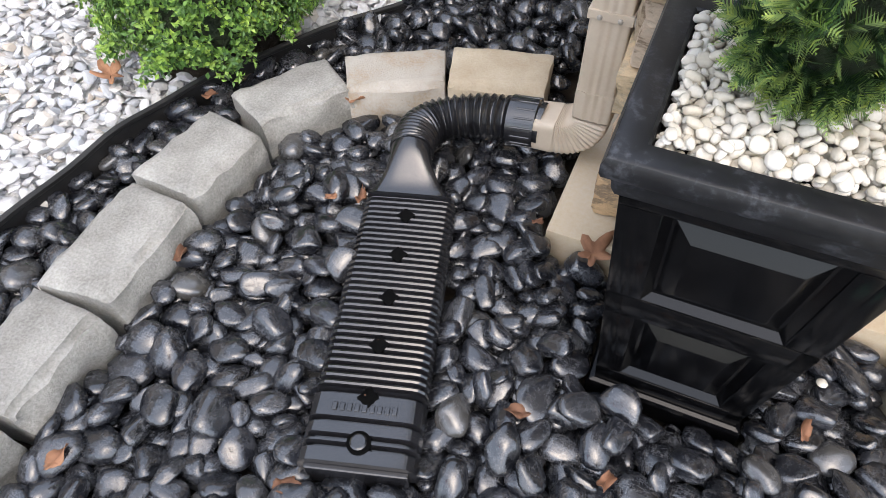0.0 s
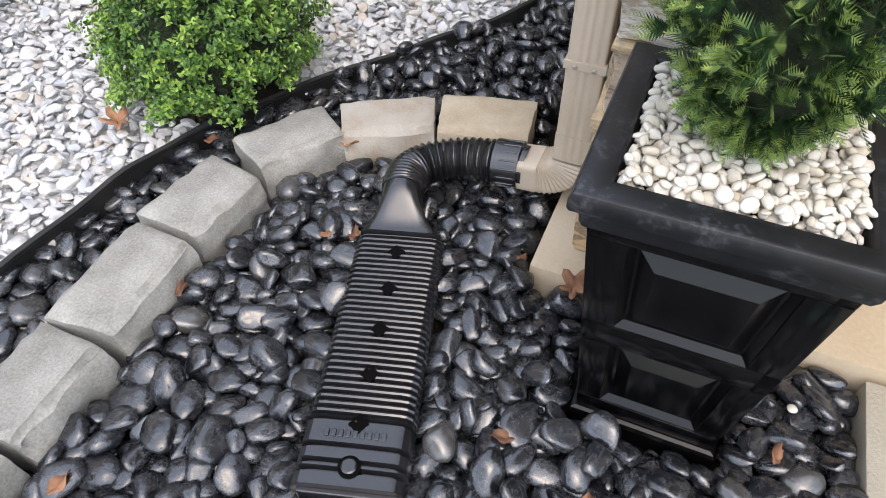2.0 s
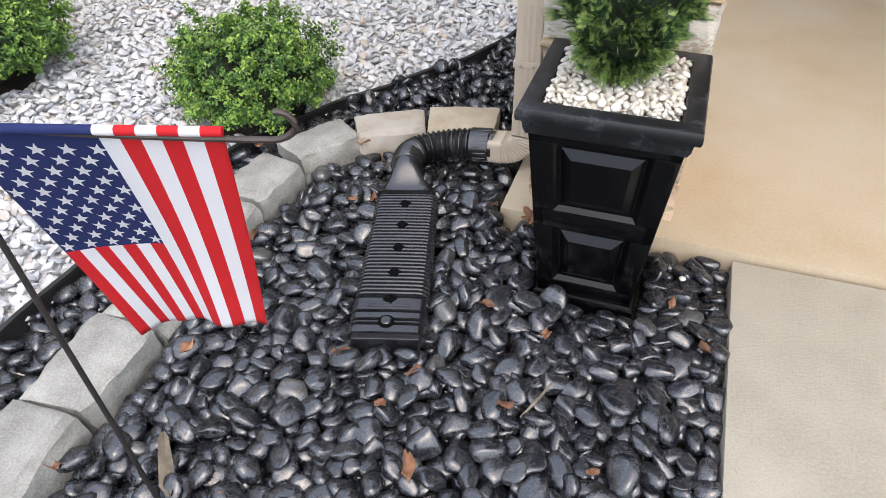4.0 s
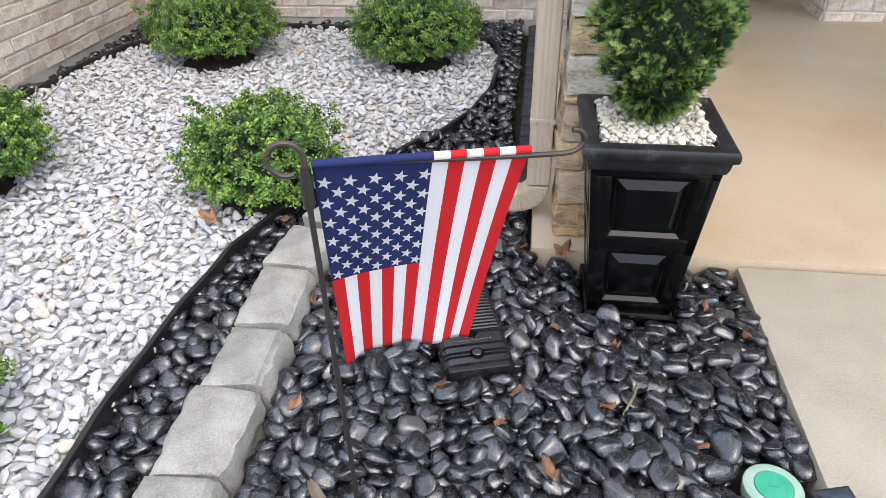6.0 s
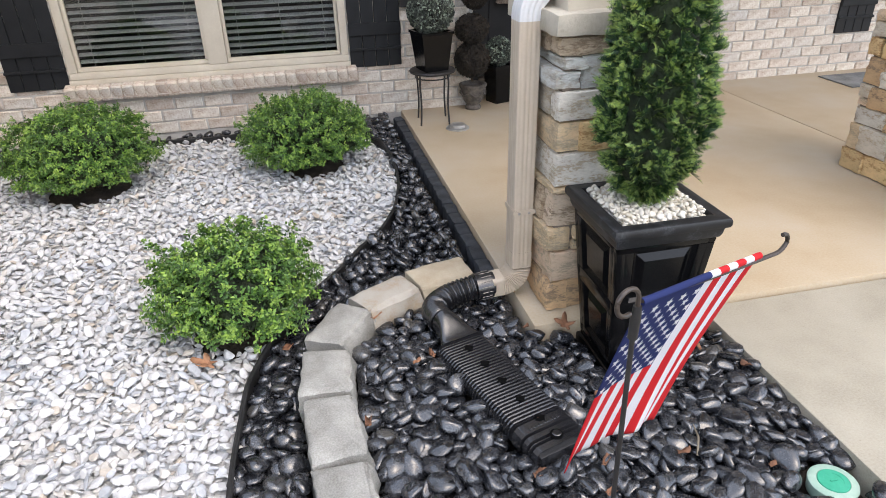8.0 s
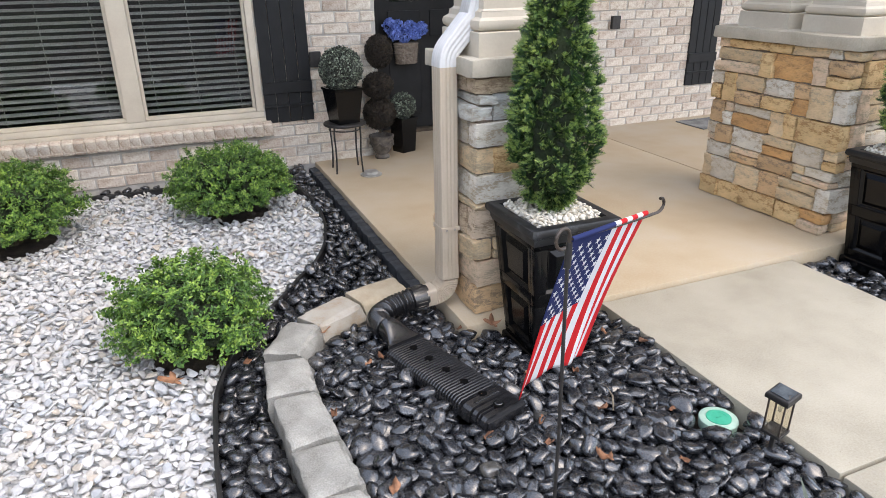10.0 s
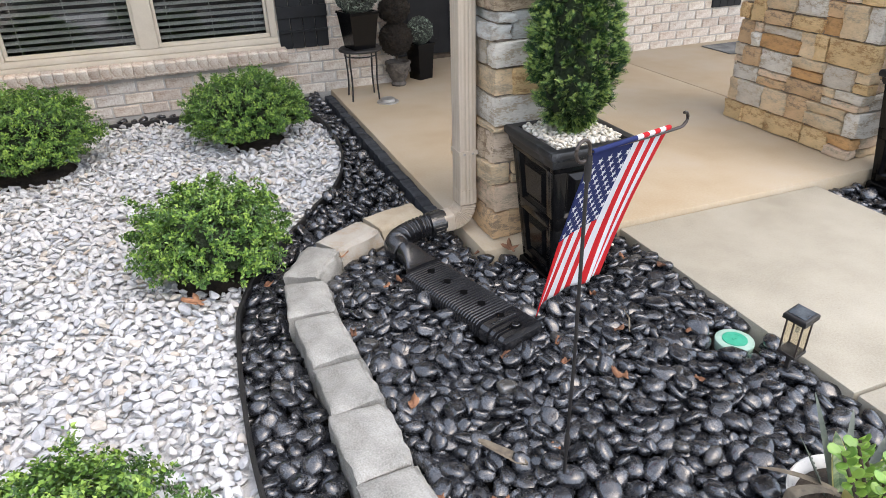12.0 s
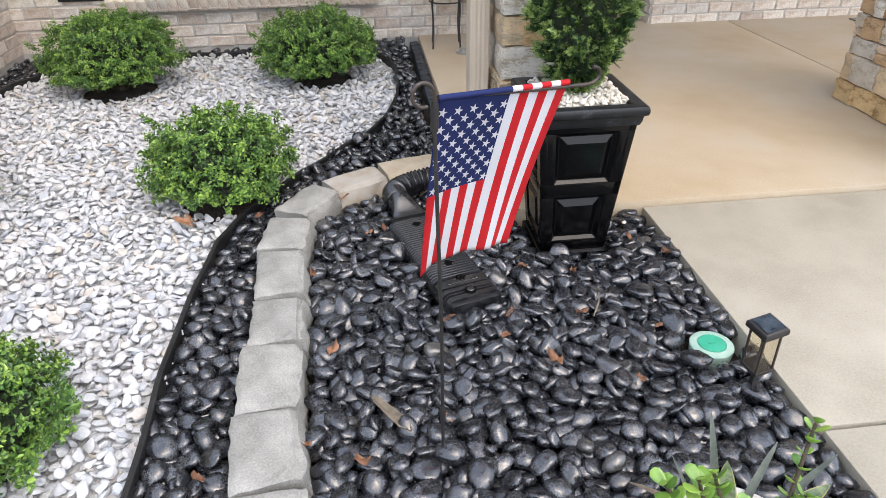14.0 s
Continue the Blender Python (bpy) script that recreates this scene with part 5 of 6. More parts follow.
part("dome", lathe([(0.06, 0.001), (0.055, 0.03), (0.045, 0.034), (0.01, 0.036)], 32), M_STEEL, cover, smooth=True)
basket = thing("door_basket", (0.37, DOOR_Y - 0.075, 0.69), "wicker basket of blue hydrangeas hung on the door", "basket")
bm = bmesh.new()
prof = [(0.10, 0), (0.105, 0.06), (0.112, 0.13), (0.12, 0.19)]
part("weave", rings(bm, [[(a * math.cos(t), 0.5 * a * math.sin(t), z) for t in np.linspace(0, 2 * math.pi, 25)[:-1]] for a, z in prof]), M_WICKER, basket, smooth=True)
for i in range(9):
    z = 0.012 + i * 0.021
    a = 0.103 + 0.018 * z / 0.19
    part("band", tube([(a * math.cos(t), 0.5 * a * math.sin(t), z) for t in np.linspace(0, 2 * math.pi, 25)], 0.006, 6), M_WICKER, basket)
for i, (dx, dz) in enumerate(((-0.12, 0.28), (-0.02, 0.25), (0.09, 0.27), (0.15, 0.31), (-0.08, 0.34), (0.04, 0.33), (-0.16, 0.35))):
    def pick(q, c=Vector((dx, -0.02, dz))):
        d = Vector(q.normal(0, 1, 3)).normalized()
        return c + d * 0.055 * (0.75 + 0.25 * q.random()), d
    leaf_cloud("bloom", 260, pick, 0.024, M_HYDRANGEA, basket, 50 + i, aspect=0.9, label="blue hydrangea head")
tagged(part("door_mat", boxed(3.02, 3.9, 2.6, 3.0, 0.0225, 0.034, bevel=0.004), M_MAT), "grey rectangular mat on the porch floor", "mat")
box_ = thing("wall_box", (-0.64, WALL_Y, 0.86), "small black wall box on the brick", "outlet cover")
part("cover", boxed(-0.045, 0.045, -0.05, -0.011, -0.06, 0.06, bevel=0.006), M_IRON, box_)
box2 = copy_thing(box_, pose(2.27, RIGHT_Y, 1.02))

# ---- bowl of succulents ----
bowl = thing("plant_bowl", Matrix.Translation((*POT, -0.105)) @ Matrix.Diagonal((0.93, 0.93, 0.96, 1)), "white ceramic bowl of mixed succulents on the pebbles", "planter")
part("bowl", lathe([(0.07, 0), (0.10, 0.02), (0.14, 0.09), (0.165, 0.17), (0.178, 0.215), (0.181, 0.222), (0.176, 0.226), (0.168, 0.218), (0.15, 0.18)], 48, True), M_POT_WHITE, bowl, "white ceramic bowl", smooth=True)
b = lathe([(0.16, 0.185), (0.15, 0.2), (0.05, 0.205)], 40)
part("soil", b, M_SOIL, bowl)


def blade(bm, root, way, length, width, bend, curl, steps=9, thick=0.004):
    """A long tapering leaf that bends over."""
    p, d = Vector(root), Vector(way).normalized()
    s = d.cross(Vector((0, 0, 1)))
    s = s.normalized() if s.length > 0.1 else Vector((1, 0, 0))
    loops = []
    for i in range(steps + 1):
        t = i / steps
        w = width * (0.65 + 0.9 * t) * (1 - t) ** 0.75 + 0.0012
        n = s.cross(d).normalized()
        loops.append([p - s * w, p - n * thick * (1 - t) - n * curl * w * 0.4, p + s * w, p + n * (thick * 0.3) - n * curl * w * 0.4])
        d = (d + Vector((0, 0, -bend / steps))).normalized()
        p = p + d * (length / steps)
    return rings(bm, loops)


def pot_plant(name, label, category):
    return thing(name, (*POT, 0.09), label, category)


aloe = pot_plant("aloe", "grey spiny aloe in the white bowl", "succulent")
for (x, y), way, L, w in (((0.0, 0.07), (0.0, 0.45, 1), 0.27, 0.014), ((-0.03, 0.06), (-0.35, 0.3, 1), 0.22, 0.011), ((0.05, 0.05), (0.75, 0.25, 0.6), 0.28, 0.014), ((0.03, 0.07), (0.6, 0.5, 0.5), 0.24, 0.012)):
    bm = blade(bmesh.new(), (x, y, -0.02), way, L, w, 0.25, 0.8)
    lf = part("leaf", bm, M_ALOE, aloe, smooth=True)
    d = Vector(way).normalized()
    s = d.cross(Vector((0, 0, 1))).normalized()
    for i in range(9):
        for sd in (-1, 1):
            t = 0.1 + 0.08 * i
            c = Vector((x, y, -0.02)) + d * (L * t) + s * (sd * w * (0.65 + 0.9 * t) * (1 - t) ** 0.75) - Vector((0, 0, 0.25 * L * t * t * 0.4))
            part("tooth", tube([c - s * sd * 0.001, c + s * sd * 0.004 + d * 0.002], [0.0016, 0.0004], 4), M_ALOE, lf)
snake = pot_plant("snake_plant", "short yellow-edged snake plant in the white bowl", "succulent")
for (x, y), way, L, w in (((-0.03, 0.0), (-0.3, -0.1, 1), 0.17, 0.032), ((0.03, -0.02), (0.4, -0.2, 1), 0.19, 0.036), ((0.0, 0.05), (0.1, 0.4, 1), 0.16, 0.03), ((0.06, 0.02), (0.8, 0.2, 0.9), 0.2, 0.03), ((-0.06, -0.04), (-0.7, -0.3, 0.8), 0.16, 0.03), ((0.05, -0.08), (0.5, -0.7, 0.9), 0.18, 0.03)):
    lf = part("leaf", blade(bmesh.new(), (x, y, 0.0), way, L, w, 0.5, 1.2), M_SNAKE, snake, "banded green leaf", smooth=True)
    part("leaf_edge", blade(bmesh.new(), (x, y, -0.0015), way, L * 1.01, w * 1.16, 0.5, 1.2, thick=0.001), M_SNAKE_EDGE, lf, "yellow margin", smooth=True)
dead = pot_plant("dead_leaf", "dried grey leaf folded over the bowl's rim", "dead leaf")
b = bmesh.new()
path = [Vector(p) for p in ((-0.03, 0.02, 0.03), (-0.10, 0.04, 0.075), (-0.17, 0.055, 0.082), (-0.185, 0.055, 0.06), (-0.19, 0.05, 0.0))]
rings(b, [[p + Vector((0, -w, 0)), p + Vector((0, 0, 0.006)), p + Vector((0, w, 0)), p + Vector((0, 0, -0.002))] for p, w in zip(spline(path, 4), np.linspace(0.012, 0.019, 17))])
part("leaf", b, M_STRAW, dead, smooth=True)
part("leaf", blade(bmesh.new(), (-0.02, 0.05, 0.02), (-0.8, 0.6, 0.55), 0.2, 0.012, 0.6, 1.0), M_STRAW, dead, smooth=True)


def jade(name, base, stems, label, seed):
    rnd = random.Random(seed)
    root = pot_plant(name, label, "succulent")
    for tip, size in stems:
        b0, t0 = Vector(base), Vector(tip)
        pts = spline([b0, b0.lerp(t0, 0.5) + Vector((rnd.uniform(-0.015, 0.015), rnd.uniform(-0.015, 0.015), 0.02)), t0], 6)
        stem = part("stem", tube(pts, [0.006 - 0.003 * i / len(pts) for i in range(len(pts))], 7), M_TWIG, root, "reddish brown stem", smooth=True)
        way = (pts[-1] - pts[-3]).normalized()
        for j in range(18):
            a = j * 2.4 + rnd.random()
            f = 0.45 + 0.55 * j / 17
            p = pts[min(int(f * (len(pts) - 1)), len(pts) - 1)]
            s = way.orthogonal().normalized()
            s.rotate(Matrix.Rotation(a, 3, way))
            d = (s + way * (0.35 + 0.8 * (f - 0.45))).normalized()
            lb = bmesh.new()
            bmesh.ops.create_icosphere(lb, subdivisions=2, radius=1)
            r = 1.1 * size * rnd.uniform(0.7, 1.1)
            n = d.cross(way.cross(d)).normalized() if d.cross(way).length > 0.05 else Vector((0, 0, 1))
            side = d.cross(n).normalized()
            m = Matrix((d, side, n)).transposed()
            for v in lb.verts:
                x, y, z = v.co
                v.co = p + m @ Vector((r * (1.0 + x), r * 0.8 * y * (0.75 + 0.35 * x), r * 0.16 * z + 0.18 * r * (x * x + y * y)))
            part("leaf", lb, M_JADE, root, smooth=True)
    return root


jade("jade_plant", (-0.05, -0.06, 0.0), [((-0.23, -0.05, 0.33), 0.016), ((-0.15, -0.03, 0.30), 0.018), ((-0.10, 0.0, 0.27), 0.019), ((-0.06, -0.06, 0.24), 0.018), ((-0.13, -0.10, 0.26), 0.017)], "round-leaved bright green jade plant in the white bowl", 3)
jade("purslane", (0.02, -0.07, 0.0), [((0.10, 0.03, 0.34), 0.014), ((0.09, -0.02, 0.20), 0.014), ((0.04, -0.08, 0.17), 0.014)], "leggy succulent with red stems in the white bowl", 5)


# ---- fallen leaves and bits ----
def dry_leaf(x, y, z, size, turn, seed, lobes=5, label="curled brown dry leaf on the stones", tilt=12):
    rnd = random.Random(seed)
    b = bmesh.new()
    n = 30
    ring, mid_ring = [], []
    for i in range(n):
        a = 2 * math.pi * i / n
        r = (0.42 + 0.58 * abs(math.cos(a * lobes / 2)) ** 2.2 if size > 0.06 else 0.72 + 0.2 * abs(math.cos(a * 2.5 + seed))) + rnd.uniform(-0.09, 0.09)
        r *= 0.75 + 0.25 * math.cos(a)
        for f, lst in ((1.0, ring), (0.5, mid_ring)):
            q = r * f
            narrow = 0.75 if size > 0.06 else 0.42 + 0.06 * (seed % 4)
            curl = 0.22 if size > 0.06 else 0.3 + 0.12 * (seed % 3)
            lst.append((q * math.cos(a) * size, q * narrow * math.sin(a) * size, size * (curl * q * q * (1 + math.sin(a * 3 + seed)) + 0.05 * rnd.random())))
    R, M = [b.verts.new(p) for p in ring], [b.verts.new(p) for p in mid_ring]
    c = b.verts.new((0, 0, 0))
    for i in range(n):
        j = (i + 1) % n
        b.faces.new((R[i], R[j], M[j], M[i])), b.faces.new((M[i], M[j], c))
    ob = part("dry_leaf", b, M_DRY, smooth=True)
    sol = ob.modifiers.new("thickness", "SOLIDIFY")
    sol.thickness = 0.0012
    ob.matrix_world = pose(x, y, z, rnd.uniform(-tilt, tilt), rnd.uniform(-tilt, tilt), turn)
    return tagged(ob, label, "leaf", "fallen leaves")
for i, (x, y, z, s, a) in enumerate(((-0.60, -0.03, 0.005, 0.07, 70), (-1.2, -0.08, -0.02, 0.026, 20), (-1.13, -0.06, -0.02, 0.03, 100), (-1.66, 0.1, 0.0, 0.035, 10), (-1.94, 0.06, 0.012, 0.07, 160),
                                     (-0.74, 0.03, -0.02, 0.02, 0), (-0.62, -0.41, -0.02, 0.035, 200), (-0.95, -0.69, -0.03, 0.035, 30), (-0.45, -0.47, -0.02, 0.038, 250), (-0.15, -0.25, -0.03, 0.03, 90),
                                     (-1.31, 0.24, -0.01, 0.04, 15), (-1.41, -0.36, -0.02, 0.03, 75), (-0.74, -0.7, -0.02, 0.035, 40), (-0.5, -0.72, -0.02, 0.032, 0), (-0.64, -0.96, -0.015, 0.045, 110),
                                     (-1.33, -0.81, -0.02, 0.04, 60), (-0.04, -0.4, -0.02, 0.04, 160), (-1.39, -1.2, -0.01, 0.035, 200), (-0.27, -0.83, -0.02, 0.025, 10), (-0.42, -1.06, -0.015, 0.025, 300),
                                     (-1.25, -1.26, -0.02, 0.04, 330), (-1.0, -1.15, -0.02, 0.025, 120), (-1.65, -1.27, -0.02, 0.03, 150), (-0.78, -0.81, -0.02, 0.025, 0), (-1.3, -1.5, -0.02, 0.05, 20))):
    dry_leaf(x, y, z + 0.026, s, a, i, 5)
for k, sz in ((3, 0.014), (4, 0.011)):
    spot = PLATE @ Vector((0.072 + 0.1085 * k, 0.001, 0.028))
    dry_leaf(*spot, sz, 40 * k, 60 + k, 5, "bit of orange leaf caught in a drain hole", 4)
bark = thing("bark_strip", pose(-1.16, -1.11, 0.006, 4, 8, -50), "pale curled strip of bark on the pebbles", "bark")
b = bmesh.new()
rings(b, [[Vector((x, -w, 0.012)), Vector((x, 0, 0.0)), Vector((x, w, 0.012)), Vector((x, 0, 0.004))] for x, w in ((-0.08, 0.004), (-0.06, 0.012), (0.0, 0.016), (0.05, 0.018), (0.08, 0.004))])
part("strip", b, M_STRAW, bark, smooth=True)
for k, (x, y) in enumerate(((-1.34, -0.52), (-0.64, -0.83))):
    wd = thing("weed", (x, y, -0.05), "tiny green weed between the black pebbles", "weed", "weeds")
    for j in range(5):
        a = j * 1.26 + k
        part("leaf", blade(bmesh.new(), (0, 0, 0), (math.cos(a), math.sin(a), 0.9), 0.02, 0.003, 0.8, 0.5, 5, 0.001), M_JADE, wd)
stem = thing("twig", (-0.42, -0.68, 0.0), "pale dry twig lying on the pebbles", "twig")
part("stem", tube([(-0.03, -0.05, -0.01), (0, 0, 0.012), (0.02, 0.06, 0.006)], [0.003, 0.004, 0.002], 6), M_STRAW, stem)
tagged(part("white_pebble", lathe([(0.002, -0.008), (0.014, -0.005), (0.017, 0), (0.013, 0.006), (0.003, 0.009)], 14), M_CREAM, smooth=True), "small white pebble among black ones", "pebble").matrix_world = pose(-0.13, -0.135, 0.0) @ Matrix.Diagonal((0.6, 0.6, 0.6, 1))

# ---- pebbles, gravel ----
P_KINDS = [pebble_mesh(i, 2) for i in range(20)]
P_FINE = [pebble_mesh(60 + i, 3) for i in range(20)]
C_KINDS = [chip_mesh(i, 8) for i in range(20)]


def blocked(x, y, grow):
    """Where curb blocks, drain, planters, slabs and walls stand."""
    out = np.zeros(np.shape(x), bool)
    for bx, by, a, l, d, _ in BLOCKS:
        c, s = math.cos(radians(a)), math.sin(radians(a))
        u, w = (x - bx) * c + (y - by) * s, -(x - bx) * s + (y - by) * c
        out |= (np.abs(u) < l / 2 + grow) & (np.abs(w) < d / 2 + grow + 0.01)
    inv = PLATE.inverted()
    u, w = inv[0][0] * x + inv[0][1] * y + inv[0][3], inv[1][0] * x + inv[1][1] * y + inv[1][3]
    out |= (u > 0) & (u < PLATE_LEN + 0.8 * grow) & (np.abs(w) < PLATE_HALF + 0.7 * grow)
    out |= (u > -0.12) & (u <= 0) & (np.abs(w) < 0.05 + grow * 0.5)
    out |= (np.abs(x - PLANTER[0]) < 0.15 + grow) & (np.abs(y - PLANTER[1]) < 0.15 + grow)
    out |= (np.abs(x - 1.77) < 0.15 + grow) & (np.abs(y + 0.16) < 0.15 + grow)
    out |= (x > -0.71 - grow) & (y > 0.0 - grow)
    out |= (x > -0.82 - grow) & (y > 0.5)
    out |= (x > 0.010 - grow) & (x < 1.245 + grow)
    out |= np.hypot(x - LID[0], y - LID[1]) < 0.068 + grow + 0.022
    out |= np.hypot(x - POT[0], y - POT[1]) < 0.09 + grow
    return out


def pebble_zone(x, y):
    ok = ~inside(x, y, GRAVEL_POLY) & ~blocked(x, y, 0.022)
    near = np.full(np.shape(x), 9.0)
    for p in GRAVEL_POLY[::2]:
        near = np.minimum(near, np.hypot(x - p[0], y - p[1]))
    return ok & (near > 0.03) & (x > SIDE_X + 0.03) & (y < WALL_Y - 0.04) & ((x < -0.75) | (y < 0.02)) & ((x < 0) | (y < 0.04))


def pebble_size(rng):
    a = 0.0235 + 0.020 * rng.random() ** 0.8 + (0.009 if rng.random() < 0.1 else 0.0)
    return a, a * rng.uniform(0.62, 0.92), a * rng.uniform(0.36, 0.54)


def small_pebble_size(rng):
    a = rng.uniform(0.026, 0.040)
    return a, a * rng.uniform(0.64, 0.86), a * rng.uniform(0.42, 0.6)


bed = thing("pebble_bed", (0, 0, 0), "bed of polished black river pebbles", "pebbles", kind="structure")
front = settle(2950, (-1.83, 0.0, -2.05, 0.52), pebble_zone, pebble_size, -0.086, 9, 11, tilt=0.34, sink=0.5, lean=0.5)
back = settle(760, (-1.75, -0.8, 0.4, 3.1), lambda x, y: pebble_zone(x, y) & (y > 0.5), small_pebble_size, -0.078, 6, 12, lean=0.6)
side = settle(700, (-3.8, -1.0, 0.2, 3.1), lambda x, y: pebble_zone(x, y) & ((x < -3.3) | (y > 2.7)), small_pebble_size, -0.06, 5, 13)
right = settle(330, (1.25, 2.4, -0.8, 0.15), lambda x, y: pebble_zone(x, y) & (y < 0.05), pebble_size, -0.10, 5, 14)
tops = sorted((r for r in front if -1.3 < r[0][0] < -0.05 and -1.0 < r[0][1] < 0.1), key=lambda r: -r[0][2])
single = tops[:300]
chosen = {r[0] for r in single}
P_MESH = []
for vs, fs in P_FINE:
    me = bpy.data.meshes.new("pebble")
    me.from_pydata((vs * 0.038).tolist(), [], fs.tolist())
    me.materials.append(M_PEBBLE)
    me.shade_smooth()
    P_MESH.append(me)
rnd = random.Random(5)
for place, turn, size in single:
    ob = new("pebble", P_MESH[rnd.randrange(len(P_MESH))])
    ob.parent = bed
    ob.matrix_world = Matrix.Translation(place) @ turn.to_4x4() @ Matrix.Diagonal((*(q / 0.038 for q in size), 1))
joined("more_pebbles", [r for r in front + back + side + right if r[0] not in chosen], P_KINDS, M_PEBBLE, bed, "polished black river pebbles", 3, True)


SHRUBS = ((-1.835, 0.37, 0.20), (-1.46, 2.14, 0.21), (-2.79, 2.1, 0.24), (-3.18, 0.27, 0.2), (-2.29, -1.08, 0.16))
for sx, sy, r in SHRUBS:
    b = lathe([(r + 0.01, -0.034), (r, -0.024), (r * 0.5, -0.012), (0.02, -0.008)], 24)
    bmesh.ops.translate(b, verts=b.verts, vec=(sx, sy, 0))
    tagged(part("soil_patch", b, M_SOIL, smooth=True), "ring of dark soil under a shrub", "soil", kind="structure")


def gravel_zone(x, y):
    near = np.full(np.shape(x), 9.0)
    for p in GRAVEL_POLY[::2]:
        near = np.minimum(near, np.hypot(x - p[0], y - p[1]))
    for sx, sy, r in SHRUBS:
        near = np.where(np.hypot(x - sx, y - sy) < r, 0, near)
    return inside(x, y, GRAVEL_POLY) & (near > 0.04)


def chip_size(rng):
    a = rng.uniform(0.0145, 0.028) * (1.3 if rng.random() < 0.08 else 1.0)
    return a, a * rng.uniform(0.62, 0.92), a * rng.uniform(0.26, 0.44)


chips = settle(17500, (-3.65, -0.95, -1.75, 2.97), gravel_zone, chip_size, -0.04, 4, 21, cell=0.007, tilt=0.26)
joined("gravel", chips, C_KINDS, M_GRAVEL, gravel_bed, "white and grey marble chips", 4, False)
S_KINDS = [stone_mesh(40 + i, 2, 2.2, 0.2, 1.3) for i in range(8)]
for cx, cy in (PLANTER, (1.77, -0.16)):
    top = settle(1350, (cx - 0.148, cx + 0.148, cy - 0.148, cy + 0.148), lambda x, y: np.hypot(x - cx, y - cy) > 0.02,
                 lambda r: (lambda a: (a, a * r.uniform(0.6, 0.9), a * r.uniform(0.34, 0.55)))(r.uniform(0.0062, 0.0135)), 0.550, 4, 31, cell=0.003)
    ob = joined("planter_pebbles", top, S_KINDS, M_CREAM, None, "cream pebbles filling the planter round the trunk", 6, True)
    tagged(ob, category="pebbles")

# ---- bricks of the walls ----
rnd = random.Random(17)
for root, length, height, holes in brick_jobs:
    spare = []
    count = 0
    for r in range(int(height / COURSE)):
        z = (r + 0.5) * COURSE + 0.004
        x = (-0.5 if r % 2 else 0.0) * PITCH
        while x < length - 0.01:
            xa, xb = max(x, 0.0), min(x + PITCH, length)
            cuts = [(xa, xb)]
            for h in holes:
                if h[2] < z + 0.03 and z - 0.03 < h[3]:
                    cuts = [c for a, b in cuts for c in ((a, min(b, h[0])), (max(a, h[1]), b)) if c[1] - c[0] > 0.03]
            if "front" in root.name and z < 0.43 and z > 0.27:
                cuts = [c for a, b in cuts for c in ((a, min(b, WIN_X0 - 0.05 - SIDE_X)), (max(a, WIN_X1 + 0.05 - SIDE_X), b)) if c[1] - c[0] > 0.03]
            for a, b in cuts:
                w = b - a - 0.011
                kinds, full = (BRICKS, 0.192) if w > 0.12 else (HALF_BRICKS, 0.092)
                m = pose((a + b) / 2, rnd.uniform(-0.003, 0.003), z + rnd.uniform(-0.002, 0.002), 0, rnd.uniform(-0.5, 0.5), 0) @ Matrix.Diagonal((w / full, 1, 1, 1))
                if z < 1.45 and count < 300:
                    ob = new("brick", kinds[rnd.randrange(len(kinds))])
                    ob.parent = root
                    ob.matrix_local = m
                    count += 1
                else:
                    spare.append((kinds[rnd.randrange(len(kinds))], m))
            x += PITCH
    V, F, base = [], [], 0
    for me, m in spare:
        V += [m @ v.co for v in me.vertices]
        F += [[base + i for i in p.vertices] for p in me.polygons]
        base += len(me.vertices)
    if V:
        tagged(raw("more_bricks", V, F, M_BRICK, root), kind="stuff")


# ---- stones of the pillars ----
def ledge_stone(sx, sy, sz, seed):
    """A split stone: crooked arrises, broken faces."""
    b = boxed(-sx / 2, sx / 2, -sy / 2, sy / 2, -sz / 2, sz / 2)
    bmesh.ops.subdivide_edges(b, edges=b.edges[:], cuts=6, use_grid_fill=True)
    off = Vector((seed * 2.7, seed * 1.3, seed * 0.7))
    for v in b.verts:
        d = Vector((abs(v.co.x) / sx, abs(v.co.y) / sy, abs(v.co.z) / sz)) * 2
        edge = sorted(d)[1]
        pull = 0.005 * max(0.0, edge - 0.6) / 0.4 * (0.6 + 0.8 * abs(noise.noise(v.co * 16 + off)))
        v.co -= Vector((math.copysign(pull, v.co.x), math.copysign(pull, v.co.y), math.copysign(pull, v.co.z)))
        step = noise.voronoi(v.co * 11 + off)[0]
        broken = 0.018 * (step[1] - step[0] - 0.25)
        push = noise.noise_vector(v.co * 9 + off) * 0.012 + noise.noise_vector(v.co * 34 + off) * 0.0045
        for k in (0, 1):
            if d[k] > 0.95:
                push[k] += math.copysign(broken, v.co[k])
        push.z *= 0.55
        v.co += push
    return b


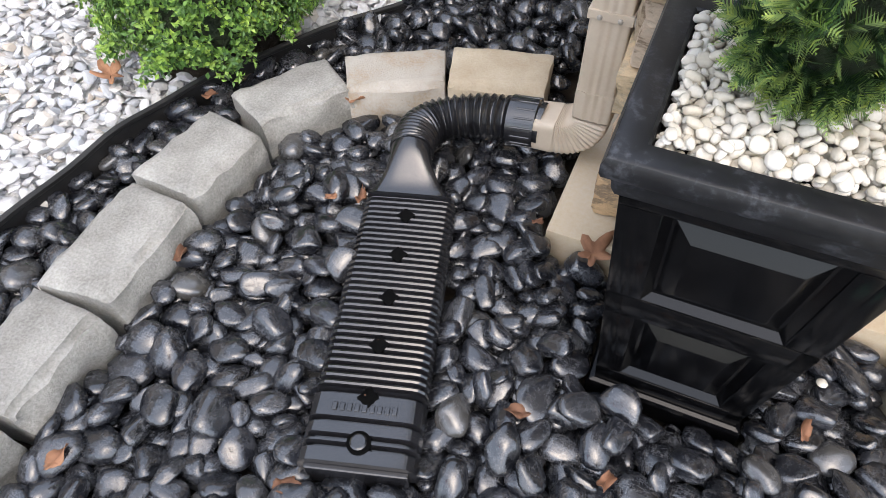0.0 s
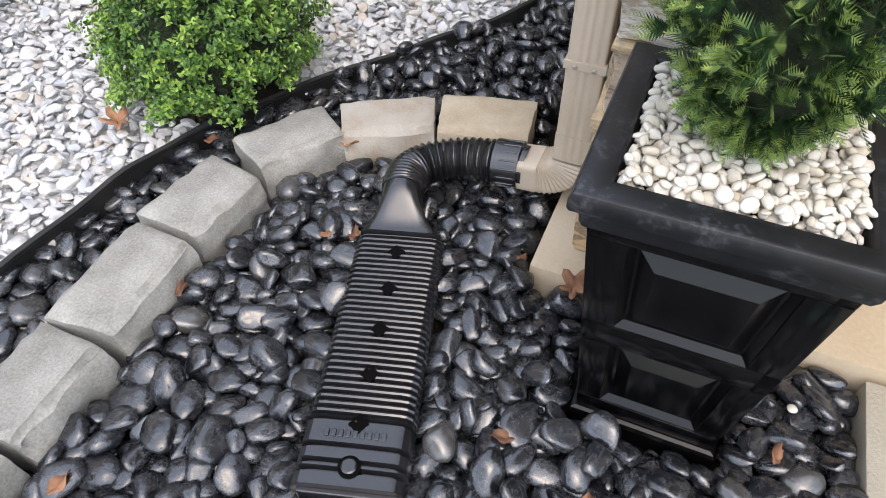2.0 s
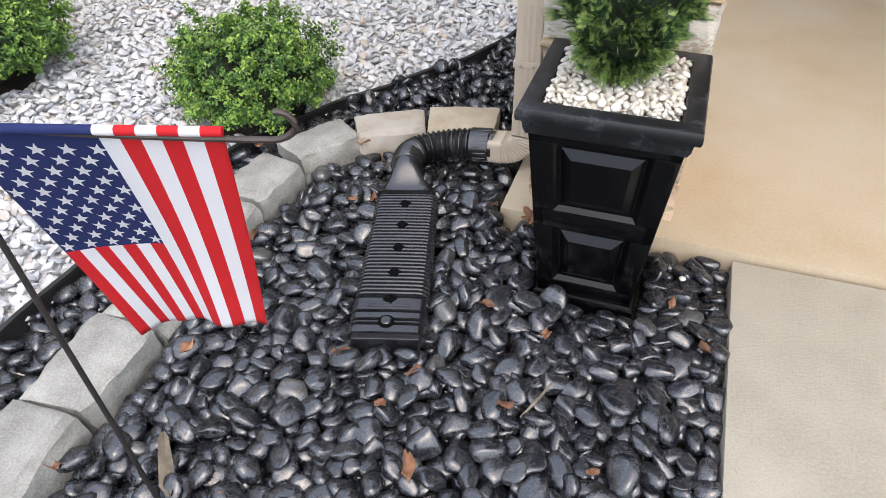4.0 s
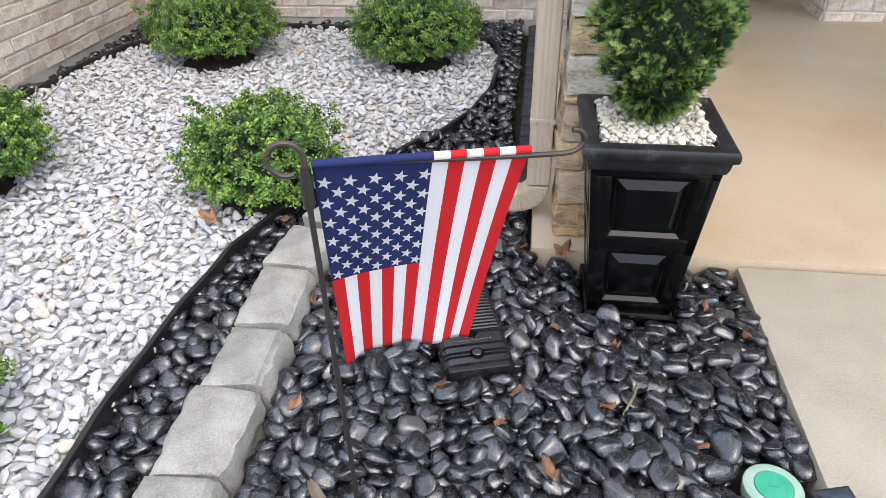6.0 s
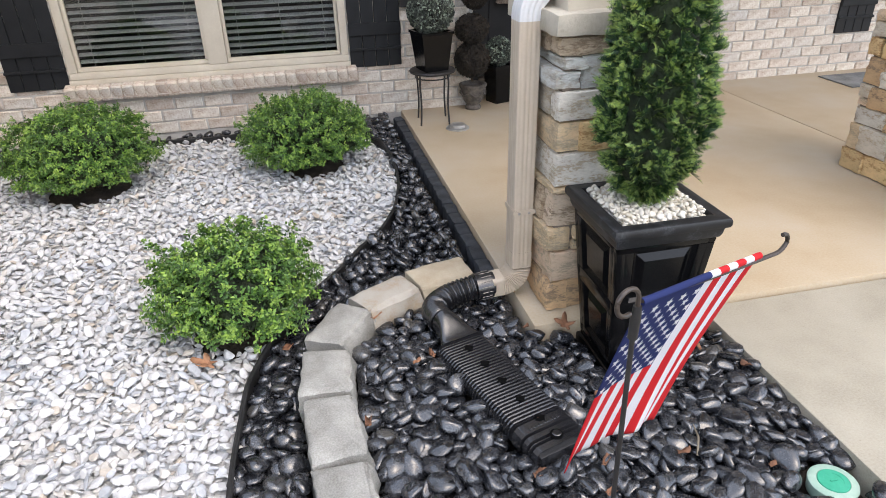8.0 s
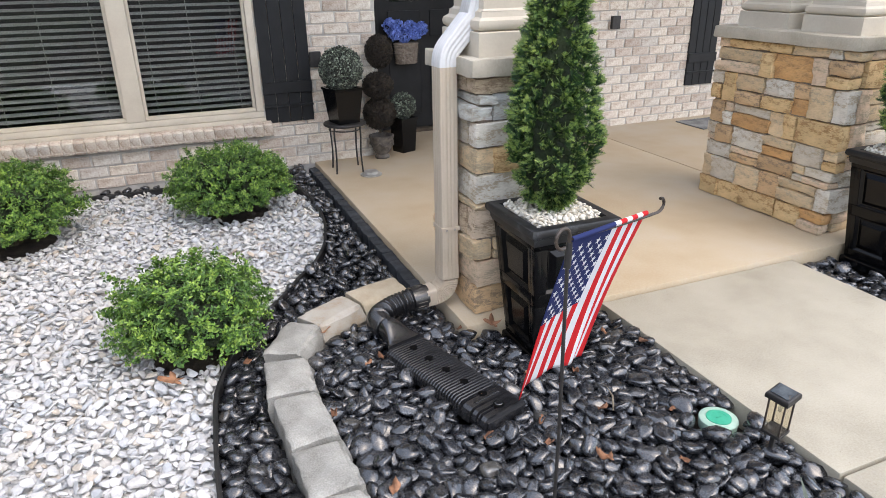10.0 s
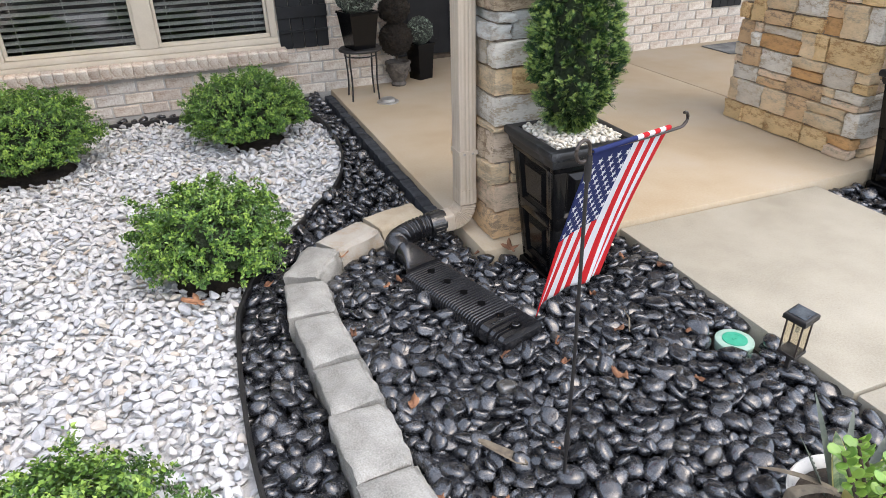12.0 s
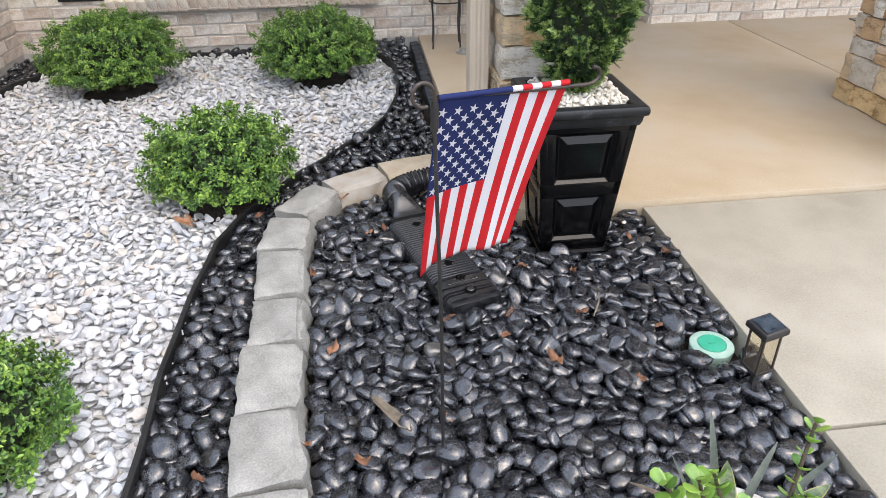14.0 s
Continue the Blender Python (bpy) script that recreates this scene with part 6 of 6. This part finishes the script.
# courses of the slim pillar, from the floor up: height, colours of its front and its side
COURSES = [(0.14, "brown", "pink"), (0.13, "pink", "tan"), (0.10, "tan", "brown"), (0.14, "rose", "umber"), (0.03, "tan", "tan"), (0.13, "white", "grey"), (0.115, "gold", "tan"),
           (0.11, "white", "grey"), (0.113, "blue", "blue"), (0.07, "umber", "rose")]
WIDE_MIX = ["gold", "tan", "gold", "rust", "tan", "white", "gold", "tan", "pink", "brown", "grey", "gold", "pink", "white"]
for root, x0, x1, y0, y1, z1, seed in stone_jobs:
    rnd = random.Random(seed)
    z, row = 0.0, 0
    slim = x1 - x0 < 0.48
    while z < z1 - 0.02:
        if slim:
            hgt, front_tone, side_tone = COURSES[min(row, len(COURSES) - 1)]
            hgt = min(hgt, z1 - z)
        else:
            hgt = min(rnd.choice((0.1, 0.125, 0.15, 0.17, 0.19)), z1 - z)
        if z1 - z - hgt < 0.025:
            hgt = z1 - z
        for fx0, fx1, fixed, axis in ((y0, y1, x0, "x"), (x0, x1, y0, "y"), (y0, y1, x1, "x"), (x0, x1, y1, "y")):
            shift = (axis == "x") == (row % 2 == 0)
            a = fx0 + (0.0 if shift else 0.085)
            end = fx1 - (0.0 if shift else 0.085)
            while a < end - 0.01:
                w = rnd.uniform(0.24, 0.5) if slim else rnd.uniform(0.07, 0.3)
                if end - a - w < 0.09:
                    w = end - a
                cut = rnd.uniform(0.35, 0.65)
                split = 0.2 if slim else 0.4
                tiers = [(0, hgt)] if hgt < 0.1 or rnd.random() > split else [(0, hgt * cut), (hgt * cut, hgt)]
                for ta, tb in tiers:
                    dep = 0.09
                    out = rnd.uniform(-0.018, 0.010)
                    inw = 1 if (axis == "x" and fixed == x0) or (axis == "y" and fixed == y0) else -1
                    mid = fixed + inw * (dep / 2 + out)
                    gap = rnd.uniform(0.001, 0.004)
                    if axis == "x":
                        b = ledge_stone(dep, w - gap, tb - ta - gap, rnd.random() * 99)
                        c = (mid, a + w / 2, z + (ta + tb) / 2)
                    else:
                        b = ledge_stone(w - gap, dep, tb - ta - gap, rnd.random() * 99)
                        c = (a + w / 2, mid, z + (ta + tb) / 2)
                    tone = (front_tone if axis == "y" or rnd.random() < 0.4 else side_tone) if slim else rnd.choice(WIDE_MIX)
                    ob = part("stone", b, LEDGE[tone], root, smooth=True, sharp=24)
                    ob.location = c
                    if not slim:
                        ob.rotation_euler = (rnd.uniform(-0.015, 0.015), rnd.uniform(-0.015, 0.015), 0)
                a += w
        z += hgt
        row += 1
